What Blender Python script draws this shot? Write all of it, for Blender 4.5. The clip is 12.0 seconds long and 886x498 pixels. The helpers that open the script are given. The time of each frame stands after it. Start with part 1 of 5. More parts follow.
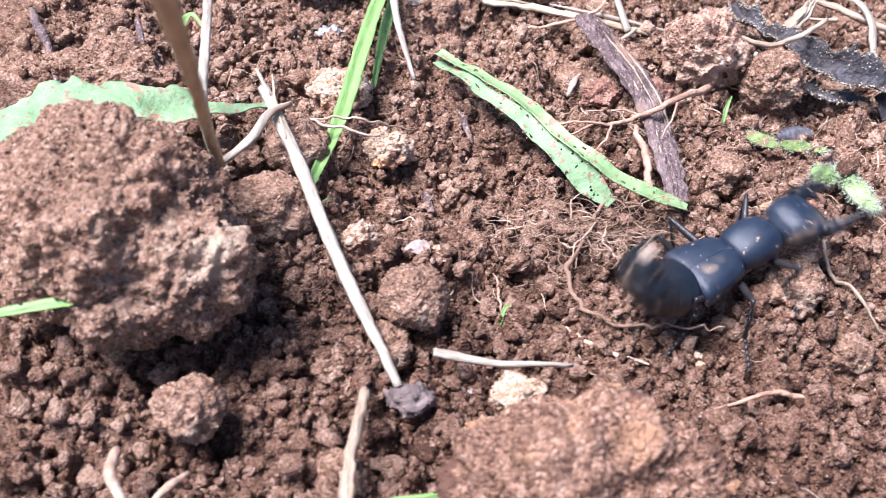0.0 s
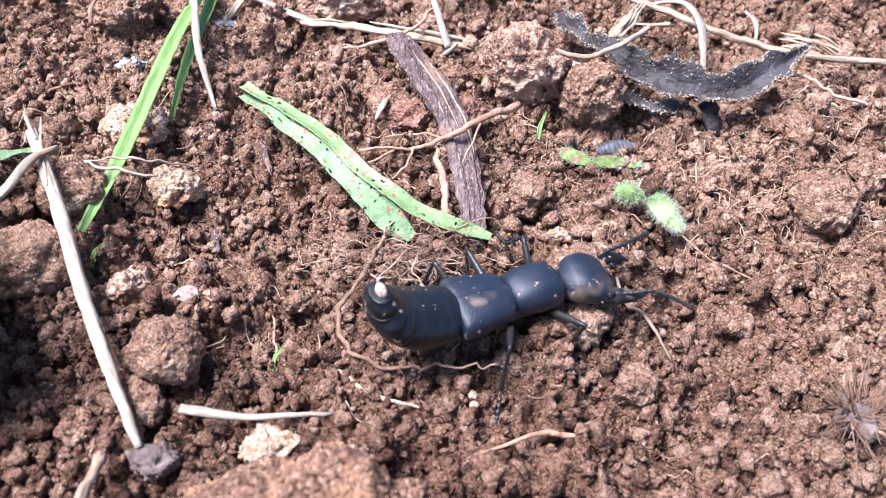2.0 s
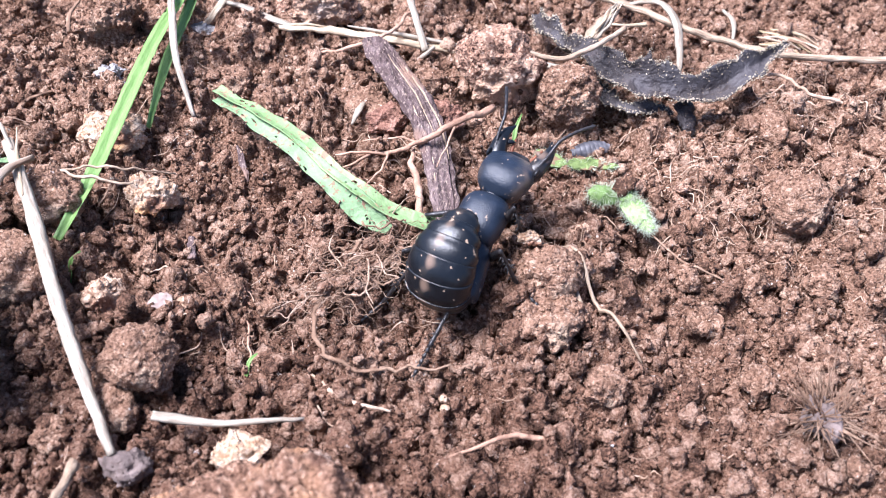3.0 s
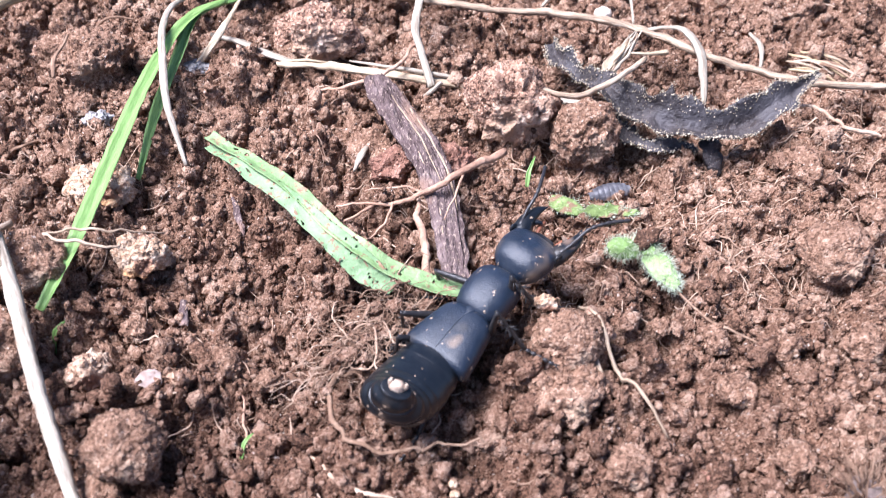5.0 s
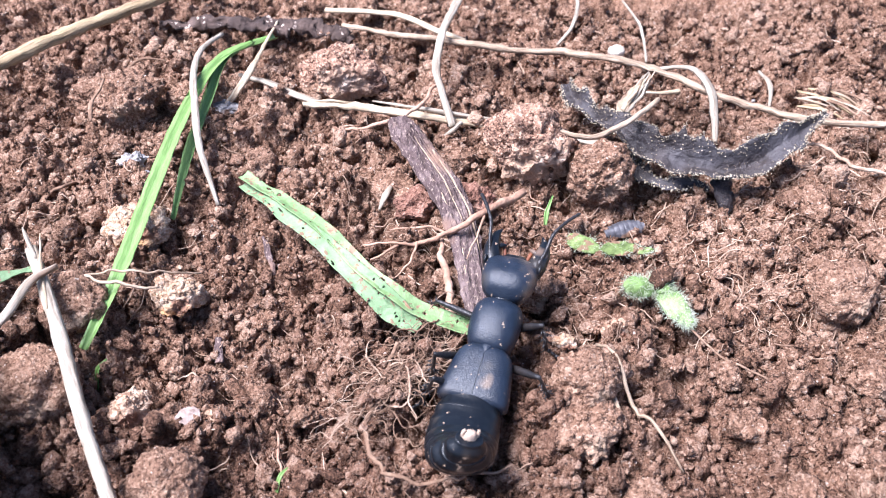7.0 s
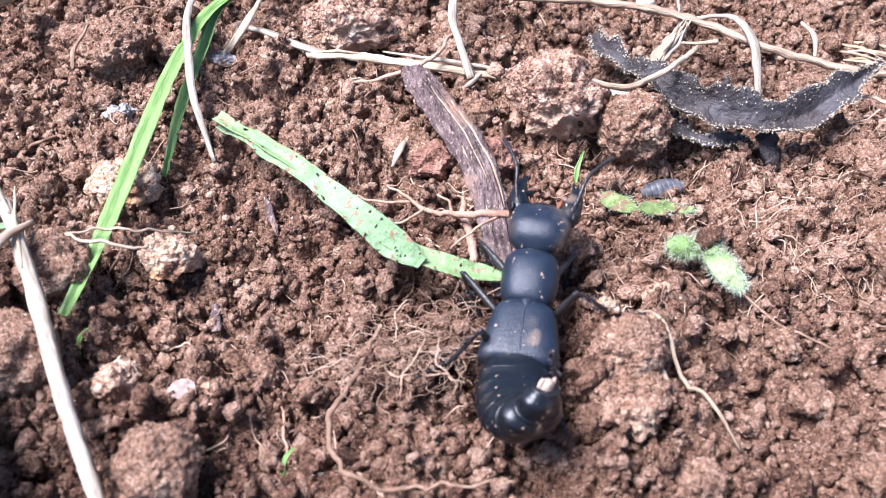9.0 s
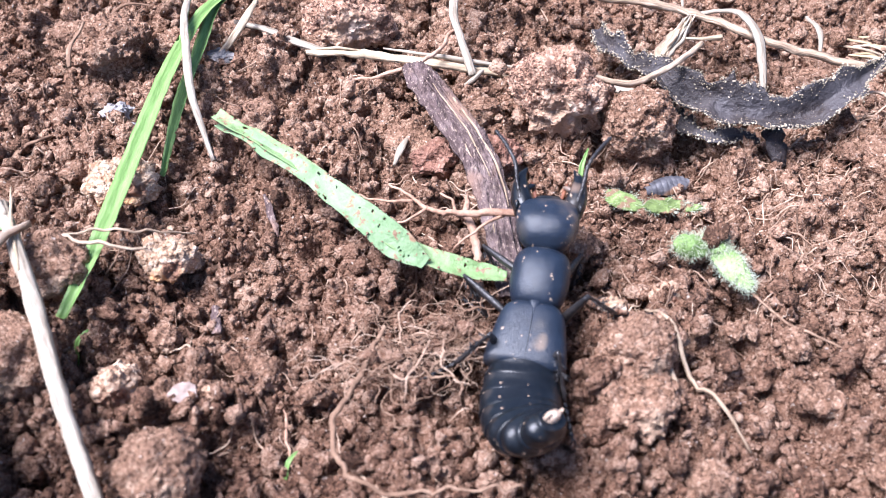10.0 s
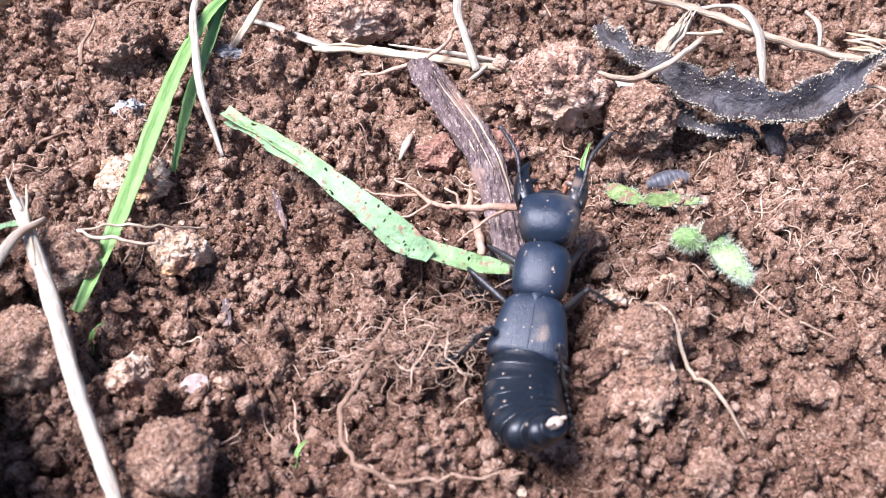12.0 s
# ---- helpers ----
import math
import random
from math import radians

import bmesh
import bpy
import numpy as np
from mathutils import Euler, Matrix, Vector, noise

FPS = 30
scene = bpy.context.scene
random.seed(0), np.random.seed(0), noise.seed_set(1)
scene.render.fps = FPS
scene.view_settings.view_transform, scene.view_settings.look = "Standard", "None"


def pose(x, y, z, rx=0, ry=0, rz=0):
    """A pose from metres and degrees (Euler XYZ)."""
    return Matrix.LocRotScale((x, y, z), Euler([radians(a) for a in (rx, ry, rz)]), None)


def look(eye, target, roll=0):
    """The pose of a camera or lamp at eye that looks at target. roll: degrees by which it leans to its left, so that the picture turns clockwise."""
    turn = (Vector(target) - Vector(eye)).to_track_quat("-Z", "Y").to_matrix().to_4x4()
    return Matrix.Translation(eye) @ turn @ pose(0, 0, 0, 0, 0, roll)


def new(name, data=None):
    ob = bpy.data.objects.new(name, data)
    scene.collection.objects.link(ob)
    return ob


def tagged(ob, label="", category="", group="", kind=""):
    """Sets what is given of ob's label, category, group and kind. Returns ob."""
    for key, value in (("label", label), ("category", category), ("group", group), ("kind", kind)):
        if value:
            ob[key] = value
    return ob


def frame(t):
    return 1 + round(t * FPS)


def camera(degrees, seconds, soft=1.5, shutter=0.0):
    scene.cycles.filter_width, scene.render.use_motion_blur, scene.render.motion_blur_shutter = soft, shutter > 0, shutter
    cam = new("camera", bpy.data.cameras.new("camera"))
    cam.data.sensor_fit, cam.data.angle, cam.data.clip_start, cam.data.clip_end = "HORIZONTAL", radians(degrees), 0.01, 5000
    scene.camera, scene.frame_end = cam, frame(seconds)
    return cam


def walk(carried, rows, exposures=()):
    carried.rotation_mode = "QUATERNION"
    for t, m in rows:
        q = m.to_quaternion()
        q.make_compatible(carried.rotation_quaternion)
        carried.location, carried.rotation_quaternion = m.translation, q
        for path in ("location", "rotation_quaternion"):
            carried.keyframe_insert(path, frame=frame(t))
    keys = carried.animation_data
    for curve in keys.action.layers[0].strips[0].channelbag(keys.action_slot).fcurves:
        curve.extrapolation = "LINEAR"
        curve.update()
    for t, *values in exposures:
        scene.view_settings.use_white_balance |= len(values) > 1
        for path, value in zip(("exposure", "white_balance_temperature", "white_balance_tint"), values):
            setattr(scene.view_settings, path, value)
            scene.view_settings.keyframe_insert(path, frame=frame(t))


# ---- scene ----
CM = 0.01  # all plans below are in centimetres


def cam_row(t, eye, target, roll):
    return (t, look([CM * v for v in eye], [CM * v for v in target], roll))


cam = camera(49.4, 12.0, soft=0.9, shutter=0.35)
cam.data.dof.use_dof = True
cam.data.dof.focus_distance = 0.1
cam.data.dof.aperture_fstop = 58.0
walk(cam, [
    cam_row(0, (-2.5793, -6.3905, 6.4344), (-2.1180, -0.7502, 0.7798), 6.54),
    cam_row(0.2, (-2.2543, -6.2830, 6.5425), (-1.8544, -0.6820, 0.8444), 6.05),
    cam_row(0.5, (-1.2792, -6.0045, 6.7483), (-0.9429, -0.4321, 1.0181), 4.69),
    cam_row(1, (-0.3629, -5.9836, 6.9194), (0.0593, -0.3983, 1.2074), 4.08),
    cam_row(1.5, (-0.3495, -5.8996, 6.5762), (0.1003, -0.3147, 0.8660), 4.29),
    cam_row(2, (-0.4960, -5.8497, 6.6444), (-0.0207, -0.2760, 0.9253), 4.08),
    cam_row(2.5, (-0.2689, -5.8345, 6.7241), (0.2048, -0.2646, 1.0012), 3.42),
    cam_row(3, (-0.1836, -5.8382, 6.7989), (0.2441, -0.3091, 1.0330), 3.15),
    cam_row(3.2, (-0.4014, -5.7615, 6.8794), (0.0473, -0.2225, 1.1247), 3.29),
    cam_row(4.8, (-0.0928, -4.8687, 6.6444), (0.1830, 0.6030, 0.8147), 0.97),
    cam_row(5, (-0.0254, -4.8725, 6.8038), (0.2274, 0.5798, 0.9550), 0.93),
    cam_row(5.5, (0.1389, -4.8017, 7.3843), (0.3073, 0.6394, 1.5221), -0.09),
    cam_row(6, (0.0605, -4.8264, 7.3440), (0.2648, 0.6296, 1.4968), 0.11),
    cam_row(6.5, (-0.1361, -4.9532, 7.2818), (0.0600, 0.5306, 1.4603), 0.28),
    cam_row(7, (-0.1848, -4.8941, 7.3461), (0.0059, 0.5827, 1.5178), 0.30),
    cam_row(8.8, (-0.4219, -4.4461, 6.5152), (-0.1364, 1.0457, 0.7050), 0.73),
    cam_row(9, (-0.4504, -4.4894, 6.3733), (-0.1884, 0.9780, 0.5390), 0.83),
    cam_row(9.5, (-0.4735, -4.3664, 6.5248), (-0.2030, 1.0581, 0.6510), 0.82),
    cam_row(10, (-0.5135, -4.3829, 6.2934), (-0.2178, 1.0654, 0.4429), 0.83),
    cam_row(10.5, (-0.4923, -4.3251, 6.2727), (-0.1939, 1.1042, 0.4046), 0.57),
    cam_row(11, (-0.5031, -4.4126, 6.2353), (-0.2316, 1.0067, 0.3567), 0.47),
    cam_row(11.5, (-0.4422, -4.3777, 6.3659), (-0.2113, 1.0051, 0.4522), 0.19),
    cam_row(12, (-0.4962, -4.4779, 6.4860), (-0.2609, 0.8931, 0.5617), 0.24),
], exposures=[(0, 1.58, 5450, 20), (12, 1.58, 5450, 20)])

# ---- light: bright, thinly clouded day, the sun veiled and high to the side ----
SUN_DIR = Vector((-0.5, -0.04, 1.0)).normalized()
world = bpy.data.worlds.new("sky")
scene.world = world
world.use_nodes = True
wn = world.node_tree
sky = wn.nodes.new("ShaderNodeTexSky")
sky.sky_type = "NISHITA"
sky.sun_disc = False
sky.sun_elevation = math.asin(SUN_DIR.z)
sky.sun_rotation = math.atan2(SUN_DIR.x, SUN_DIR.y)
sky.dust_density = 1.5
sky.air_density = 1.0
wn.links.new(sky.outputs[0], wn.nodes["Background"].inputs[0])
wn.nodes["Background"].inputs[1].default_value = 0.06
sun = new("sun", bpy.data.lights.new("sun", "SUN"))
sun.data.energy = 4.7
sun.data.angle = radians(30)
sun.data.color = (1.0, 0.94, 0.86)
sun.matrix_world = look(SUN_DIR * 3, (0, 0, 0))


# ---- materials ----
def material(name, colors, scale=300.0, rough=0.8, bump=0.3, bump_scale=2500.0, spots=None, island=0.0,
             stretch=(1, 1, 1), spec=0.3, detail=6.0, sheen=0.0, trans=0.0, wide=70.0, span=(0.37, 0.63), grain=False, granule=0.0, near_shade=0.0):
    """colors: dark to light. spots: (colour, scale, threshold) for specks or stains lying on the surface."""
    m = bpy.data.materials.new(name)
    m.use_nodes = True
    t = m.node_tree
    n, link = t.nodes, t.links.new
    b = n["Principled BSDF"]
    tc = n.new("ShaderNodeTexCoord")
    mp = n.new("ShaderNodeMapping")
    mp.inputs["Scale"].default_value = stretch
    if grain:
        at = n.new("ShaderNodeAttribute")
        at.attribute_name = "grain"
        link(at.outputs["Vector"], mp.inputs[0])
    else:
        link(tc.outputs["Object"], mp.inputs[0])

    def noise_node(s, d=4.0, r=0.55):
        x = n.new("ShaderNodeTexNoise")
        x.inputs["Scale"].default_value = s
        x.inputs["Detail"].default_value = d
        x.inputs["Roughness"].default_value = r
        link(mp.outputs[0], x.inputs["Vector"])
        return x

    fine, broad = noise_node(scale, detail, 0.65), noise_node(wide, 3.0)
    mix = n.new("ShaderNodeMath")
    mix.operation = "MULTIPLY_ADD"
    mix.inputs[1].default_value = 0.42
    link(fine.outputs[0], mix.inputs[0])
    half = n.new("ShaderNodeMath")
    half.operation = "MULTIPLY"
    half.inputs[1].default_value = 0.2
    link(broad.outputs[0], half.inputs[0])
    small = noise_node(scale * 2.8, 4.0, 0.75)
    third = n.new("ShaderNodeMath")
    third.operation = "MULTIPLY_ADD"
    third.inputs[1].default_value = 0.38
    link(small.outputs[0], third.inputs[0])
    link(half.outputs[0], third.inputs[2])
    link(third.outputs[0], mix.inputs[2])
    value = mix.outputs[0]
    if island:
        geo = n.new("ShaderNodeNewGeometry")
        add = n.new("ShaderNodeMath")
        add.operation = "MULTIPLY_ADD"
        add.inputs[1].default_value = island
        link(geo.outputs["Random Per Island"], add.inputs[0])
        sub = n.new("ShaderNodeMath")
        sub.operation = "SUBTRACT"
        sub.inputs[1].default_value = island / 2
        link(value, sub.inputs[0])
        link(sub.outputs[0], add.inputs[2])
        value = add.outputs[0]
    cells = None
    if granule:
        # grains of earth: each cell has a tone of its own and stands up as a small rounded knob
        warp = n.new("ShaderNodeVectorMath")
        warp.operation = "MULTIPLY_ADD"
        warp.inputs[1].default_value = (0.0004, 0.0004, 0.0004)
        wob = noise_node(2600.0, 2.0)
        link(wob.outputs["Color"], warp.inputs[0])
        link(mp.outputs[0], warp.inputs[2])
        cells = n.new("ShaderNodeTexVoronoi")
        cells.inputs["Scale"].default_value = granule
        link(warp.outputs[0], cells.inputs["Vector"])
        flecks = n.new("ShaderNodeTexVoronoi")
        flecks.inputs["Scale"].default_value = granule * 1.5
        link(warp.outputs[0], flecks.inputs["Vector"])
        tone = n.new("ShaderNodeSeparateColor")
        link(flecks.outputs["Color"], tone.inputs[0])
        off = n.new("ShaderNodeMath")
        off.operation = "MULTIPLY_ADD"
        off.inputs[1].default_value = 0.16
        link(tone.outputs[0], off.inputs[0])
        low = n.new("ShaderNodeMath")
        low.operation = "SUBTRACT"
        low.inputs[1].default_value = 0.08
        link(value, low.inputs[0])
        link(low.outputs[0], off.inputs[2])
        value = off.outputs[0]
    ramp = n.new("ShaderNodeValToRGB")
    e = ramp.color_ramp.elements
    while len(e) < len(colors):
        e.new(0.5)
    for k, c in enumerate(colors):
        e[k].position = span[0] + (span[1] - span[0]) * k / max(1, len(colors) - 1)
        e[k].color = (*c, 1)
    link(value, ramp.inputs[0])
    colour = ramp.outputs[0]
    for c, s, th, soft in spots or ():
        x = noise_node(s, 2.0)
        r = n.new("ShaderNodeMapRange")
        r.inputs["From Min"].default_value, r.inputs["From Max"].default_value = th, th + soft
        link(x.outputs[0], r.inputs["Value"])
        mx = n.new("ShaderNodeMix")
        mx.data_type = "RGBA"
        link(r.outputs[0], mx.inputs["Factor"])
        link(colour, mx.inputs["A"])
        mx.inputs["B"].default_value = (*c, 1)
        colour = mx.outputs["Result"]
    if near_shade:
        # near ground's shade painted into the colour, as a patch with a ragged edge
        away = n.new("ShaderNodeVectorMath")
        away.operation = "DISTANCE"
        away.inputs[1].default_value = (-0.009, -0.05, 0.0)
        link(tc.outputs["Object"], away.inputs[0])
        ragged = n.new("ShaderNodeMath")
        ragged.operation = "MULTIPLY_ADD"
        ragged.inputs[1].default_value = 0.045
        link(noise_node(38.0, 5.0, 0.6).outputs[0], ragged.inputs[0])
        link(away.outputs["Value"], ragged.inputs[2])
        shade_amount = n.new("ShaderNodeMapRange")
        shade_amount.inputs["From Min"].default_value, shade_amount.inputs["From Max"].default_value = 0.105, 0.06
        shade_amount.inputs["To Max"].default_value = near_shade
        link(ragged.outputs[0], shade_amount.inputs["Value"])
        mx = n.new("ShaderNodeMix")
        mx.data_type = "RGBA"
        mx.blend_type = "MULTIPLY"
        link(shade_amount.outputs[0], mx.inputs["Factor"])
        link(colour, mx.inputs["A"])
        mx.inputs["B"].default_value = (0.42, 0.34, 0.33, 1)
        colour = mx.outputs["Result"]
    link(colour, b.inputs["Base Color"])
    rr = n.new("ShaderNodeMapRange")
    rr.inputs["To Min"].default_value, rr.inputs["To Max"].default_value = max(0.05, rough - 0.12), min(1, rough + 0.12)
    link(fine.outputs[0], rr.inputs["Value"])
    link(rr.outputs[0], b.inputs["Roughness"])
    b.inputs["Specular IOR Level"].default_value = spec
    if trans:
        b.inputs["Transmission Weight"].default_value = trans
    if bump:
        relief = noise_node(bump_scale, 5.0, 0.6).outputs[0]
        if cells:
            knob = n.new("ShaderNodeMath")
            knob.operation = "MULTIPLY_ADD"
            knob.inputs[1].default_value = -0.55
            link(cells.outputs["Distance"], knob.inputs[0])
            link(relief, knob.inputs[2])
            relief = knob.outputs[0]
        bp = n.new("ShaderNodeBump")
        bp.inputs["Strength"].default_value = bump
        bp.inputs["Distance"].default_value = 0.00048 if granule else 0.0006
        link(relief, bp.inputs["Height"])
        link(bp.outputs[0], b.inputs["Normal"])
    return m


QUARTZ = ((0.58, 0.49, 0.41), 2300.0, 0.69, 0.03)
# SOIL and CRUMB share one painted shade, darkest towards the near edge
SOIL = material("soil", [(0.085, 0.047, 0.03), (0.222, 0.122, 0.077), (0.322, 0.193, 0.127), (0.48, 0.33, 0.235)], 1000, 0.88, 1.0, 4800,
                spots=[QUARTZ], spec=0.14, detail=9.0, span=(0.37, 0.63), granule=2900.0, near_shade=0.55)
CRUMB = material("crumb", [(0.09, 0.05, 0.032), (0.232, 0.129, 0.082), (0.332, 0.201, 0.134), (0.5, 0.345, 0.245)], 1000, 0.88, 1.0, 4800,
                 spots=[QUARTZ], island=0.19, spec=0.14, detail=9.0, span=(0.37, 0.63), granule=3300.0, near_shade=0.55)
CLOD = material("clod", [(0.095, 0.052, 0.033), (0.24, 0.135, 0.086), (0.345, 0.211, 0.14), (0.52, 0.36, 0.255)], 900, 0.88, 1.0, 4600,
                spots=[QUARTZ, ((0.54, 0.4, 0.28), 150.0, 0.63, 0.08)], spec=0.14, detail=9.0, span=(0.37, 0.63), granule=2900.0)
STONE = material("stone", [(0.24, 0.13, 0.08), (0.46, 0.31, 0.21), (0.68, 0.54, 0.40)], 420, 0.9, 0.9, 2600,
                 spots=[((0.3, 0.165, 0.11), 230.0, 0.54, 0.05)], spec=0.12, granule=2600.0)
PALE = material("pale_stone", [(0.32, 0.185, 0.105), (0.48, 0.34, 0.23), (0.66, 0.53, 0.41)], 330, 0.88, 0.9, 2600,
                spots=[((0.58, 0.33, 0.16), 150.0, 0.58, 0.06), ((0.3, 0.165, 0.105), 300.0, 0.57, 0.05)], spec=0.15, granule=2800.0)
ORANGE = material("orange_stone", [(0.075, 0.038, 0.025), (0.335, 0.187, 0.122), (0.48, 0.295, 0.2), (0.66, 0.48, 0.35)], 700, 0.8, 0.9, 4600,
                  spots=[((0.56, 0.365, 0.245), 95.0, 0.50, 0.12), ((0.68, 0.53, 0.42), 170.0, 0.61, 0.07), ((0.2, 0.11, 0.075), 330.0, 0.6, 0.05)], spec=0.3, span=(0.395, 0.61), granule=3000.0)
REDCLOD = material("orange_clod", [(0.07, 0.036, 0.024), (0.22, 0.12, 0.077), (0.36, 0.21, 0.138), (0.56, 0.39, 0.28)], 800, 0.88, 1.0, 4600,
                   spots=[((0.52, 0.285, 0.155), 75.0, 0.5, 0.08), ((0.68, 0.53, 0.42), 110.0, 0.62, 0.06), ((0.15, 0.08, 0.054), 240.0, 0.6, 0.06)], spec=0.1, span=(0.37, 0.63), granule=2600.0)
REDSTONE = material("red_stone", [(0.13, 0.062, 0.042), (0.27, 0.135, 0.092), (0.4, 0.24, 0.175)], 600, 0.95, 0.8, 4200, spec=0.3, granule=3300.0)
DARKSTONE = material("dark_stone", [(0.06, 0.045, 0.04), (0.15, 0.11, 0.095), (0.27, 0.21, 0.185)], 300, 0.7, 0.6, 2200, spec=0.4)
GRASS = material("grass", [(0.1, 0.19, 0.045), (0.16, 0.27, 0.075), (0.23, 0.345, 0.12)], 3000, 0.5, 0.35, 1800,
                 spots=[((0.30, 0.22, 0.12), 420.0, 0.66, 0.03)], spec=0.4, grain=True)
LEAF = material("leaf", [(0.109, 0.185, 0.059), (0.174, 0.267, 0.105), (0.273, 0.365, 0.176)], 240, 0.52, 0.45, 1600,
                spots=[((0.24, 0.15, 0.09), 620.0, 0.62, 0.04), ((0.2, 0.12, 0.07), 1500.0, 0.61, 0.04), ((0.50, 0.56, 0.27), 110.0, 0.60, 0.12)], spec=0.4)
LEAF_PALE = material("leaf_under", [(0.098, 0.173, 0.066), (0.16, 0.25, 0.117), (0.25, 0.339, 0.187)], 220, 0.6, 0.5, 1500,
                     spots=[((0.27, 0.17, 0.10), 620.0, 0.62, 0.04), ((0.2, 0.12, 0.07), 1500.0, 0.61, 0.04)], spec=0.4)
FUZZ = material("fuzz", [(0.102, 0.17, 0.043), (0.187, 0.281, 0.093), (0.323, 0.408, 0.204)], 300, 0.75, 0.4, 2000,
                spots=[((0.3, 0.18, 0.11), 900.0, 0.68, 0.04)], spec=0.3)
MOSSY = material("mossy_leaf", [(0.06, 0.085, 0.025), (0.14, 0.19, 0.06), (0.3, 0.38, 0.15)], 420, 0.8, 0.6, 2200,
                 spots=[((0.2, 0.125, 0.075), 700.0, 0.57, 0.05)], spec=0.25)
HAIR = material("hair", [(0.378, 0.432, 0.27), (0.558, 0.585, 0.468)], 300, 0.6, 0, spec=0.3)
STRAW = material("straw", [(0.15, 0.10, 0.06), (0.42, 0.325, 0.21), (0.66, 0.56, 0.41)], 2400, 0.6, 0.5, 1800,
                 spots=[((0.2, 0.12, 0.07), 240.0, 0.66, 0.05)], spec=0.4, grain=True)
WHITESTRAW = material("white_straw", [(0.144, 0.108, 0.072), (0.306, 0.257, 0.194), (0.486, 0.432, 0.356)], 2400, 0.55, 0.4, 1800,
                      spots=[((0.21, 0.13, 0.08), 230.0, 0.6, 0.08)], spec=0.4, grain=True)
DRYSTEM = material("dry_stem", [(0.13, 0.09, 0.045), (0.32, 0.235, 0.13), (0.5, 0.4, 0.25)], 2200, 0.65, 0.6, 1900, spots=[((0.16, 0.1, 0.06), 220.0, 0.64, 0.06)], spec=0.35, grain=True)
TWIG = material("twig", [(0.13, 0.085, 0.055), (0.33, 0.24, 0.16), (0.56, 0.45, 0.34)], 2000, 0.7, 0.6, 2000,
                spots=[((0.14, 0.09, 0.06), 200.0, 0.62, 0.06)], spec=0.3, grain=True)
ROOT = material("root", [(0.22, 0.12, 0.075), (0.37, 0.225, 0.15), (0.52, 0.36, 0.26)], 330, 0.65, 0.5, 2200, spec=0.35)
ROOT_PALE = material("root_pale", [(0.19, 0.115, 0.075), (0.35, 0.235, 0.16), (0.53, 0.4, 0.295)], 330, 0.7, 0.5, 2200, spec=0.3,
                     island=0.2)
ROOT_DUSTY = material("root_dusty", [(0.11, 0.065, 0.042), (0.22, 0.137, 0.09), (0.35, 0.24, 0.165)], 330, 0.8, 0.5, 2200, spec=0.15)
BARK = material("bark", [(0.055, 0.036, 0.034), (0.14, 0.098, 0.092), (0.27, 0.205, 0.19)], 700, 0.9, 1.0, 2600,
                spots=[((0.34, 0.26, 0.21), 4200.0, 0.58, 0.08), ((0.27, 0.17, 0.125), 260.0, 0.57, 0.12)], stretch=(1, 0.5, 1), spec=0.15)
DUST = material("pale_dust", [(0.24, 0.19, 0.13), (0.38, 0.32, 0.23), (0.54, 0.47, 0.36)], 900, 0.9, 0.5, 3000, island=0.2, spec=0.15)
DEADLEAF = material("dead_leaf", [(0.013, 0.01, 0.011), (0.032, 0.025, 0.025), (0.068, 0.055, 0.053)], 260, 0.48, 0.8, 1500,
                    spots=[((0.22, 0.175, 0.125), 5200.0, 0.65, 0.05), ((0.062, 0.055, 0.058), 140.0, 0.52, 0.1)], spec=0.45)
DARKROOT = material("dark_root", [(0.03, 0.02, 0.018), (0.075, 0.05, 0.04), (0.16, 0.11, 0.09)], 260, 0.8, 0.8, 1600,
                    spots=[((0.5, 0.4, 0.33), 900.0, 0.66, 0.03)], spec=0.3)
CHITIN = material("chitin", [(0.004, 0.008, 0.016), (0.007, 0.0125, 0.024), (0.012, 0.019, 0.034)], 500, 0.44, 0.2, 6000,
                  spots=[((0.04, 0.037, 0.037), 330.0, 0.56, 0.16), ((0.14, 0.1, 0.072), 260.0, 0.61, 0.09), ((0.32, 0.23, 0.16), 1500.0, 0.68, 0.03)], spec=0.5)
CHITIN_SHINY = material("chitin_shiny", [(0.003, 0.004, 0.006), (0.005, 0.0065, 0.009), (0.009, 0.011, 0.014)], 500, 0.33, 0.08, 5000,
                        spots=[((0.035, 0.028, 0.023), 330.0, 0.62, 0.14), ((0.16, 0.11, 0.08), 230.0, 0.66, 0.07), ((0.32, 0.23, 0.16), 1300.0, 0.68, 0.03)], spec=0.38)
LEGMAT = material("leg_chitin", [(0.008, 0.007, 0.008), (0.016, 0.014, 0.014), (0.03, 0.025, 0.024)], 500, 0.4, 0.2, 3500, spec=0.5)
GLAND = material("pale_tip", [(0.34, 0.24, 0.17), (0.55, 0.43, 0.33)], 500, 0.5, 0.2, 2500, spec=0.4)
RUST = material("rust", [(0.10, 0.03, 0.015), (0.2, 0.07, 0.03)], 500, 0.6, 0.2, 2500, spec=0.4)
LOUSE = material("louse", [(0.035, 0.034, 0.04), (0.085, 0.082, 0.09), (0.2, 0.19, 0.195)], 500, 0.4, 0.2, 2500,
                 spots=[((0.28, 0.17, 0.105), 300.0, 0.55, 0.06)], spec=0.5)
SHELL = material("shell", [(0.42, 0.35, 0.27), (0.62, 0.55, 0.46)], 300, 0.4, 0.2, 1800, spec=0.5)
FLAKE = material("flake", [(0.15, 0.1, 0.08), (0.24, 0.175, 0.145), (0.36, 0.28, 0.24)], 400, 0.45, 0.4, 2000, spec=0.5)
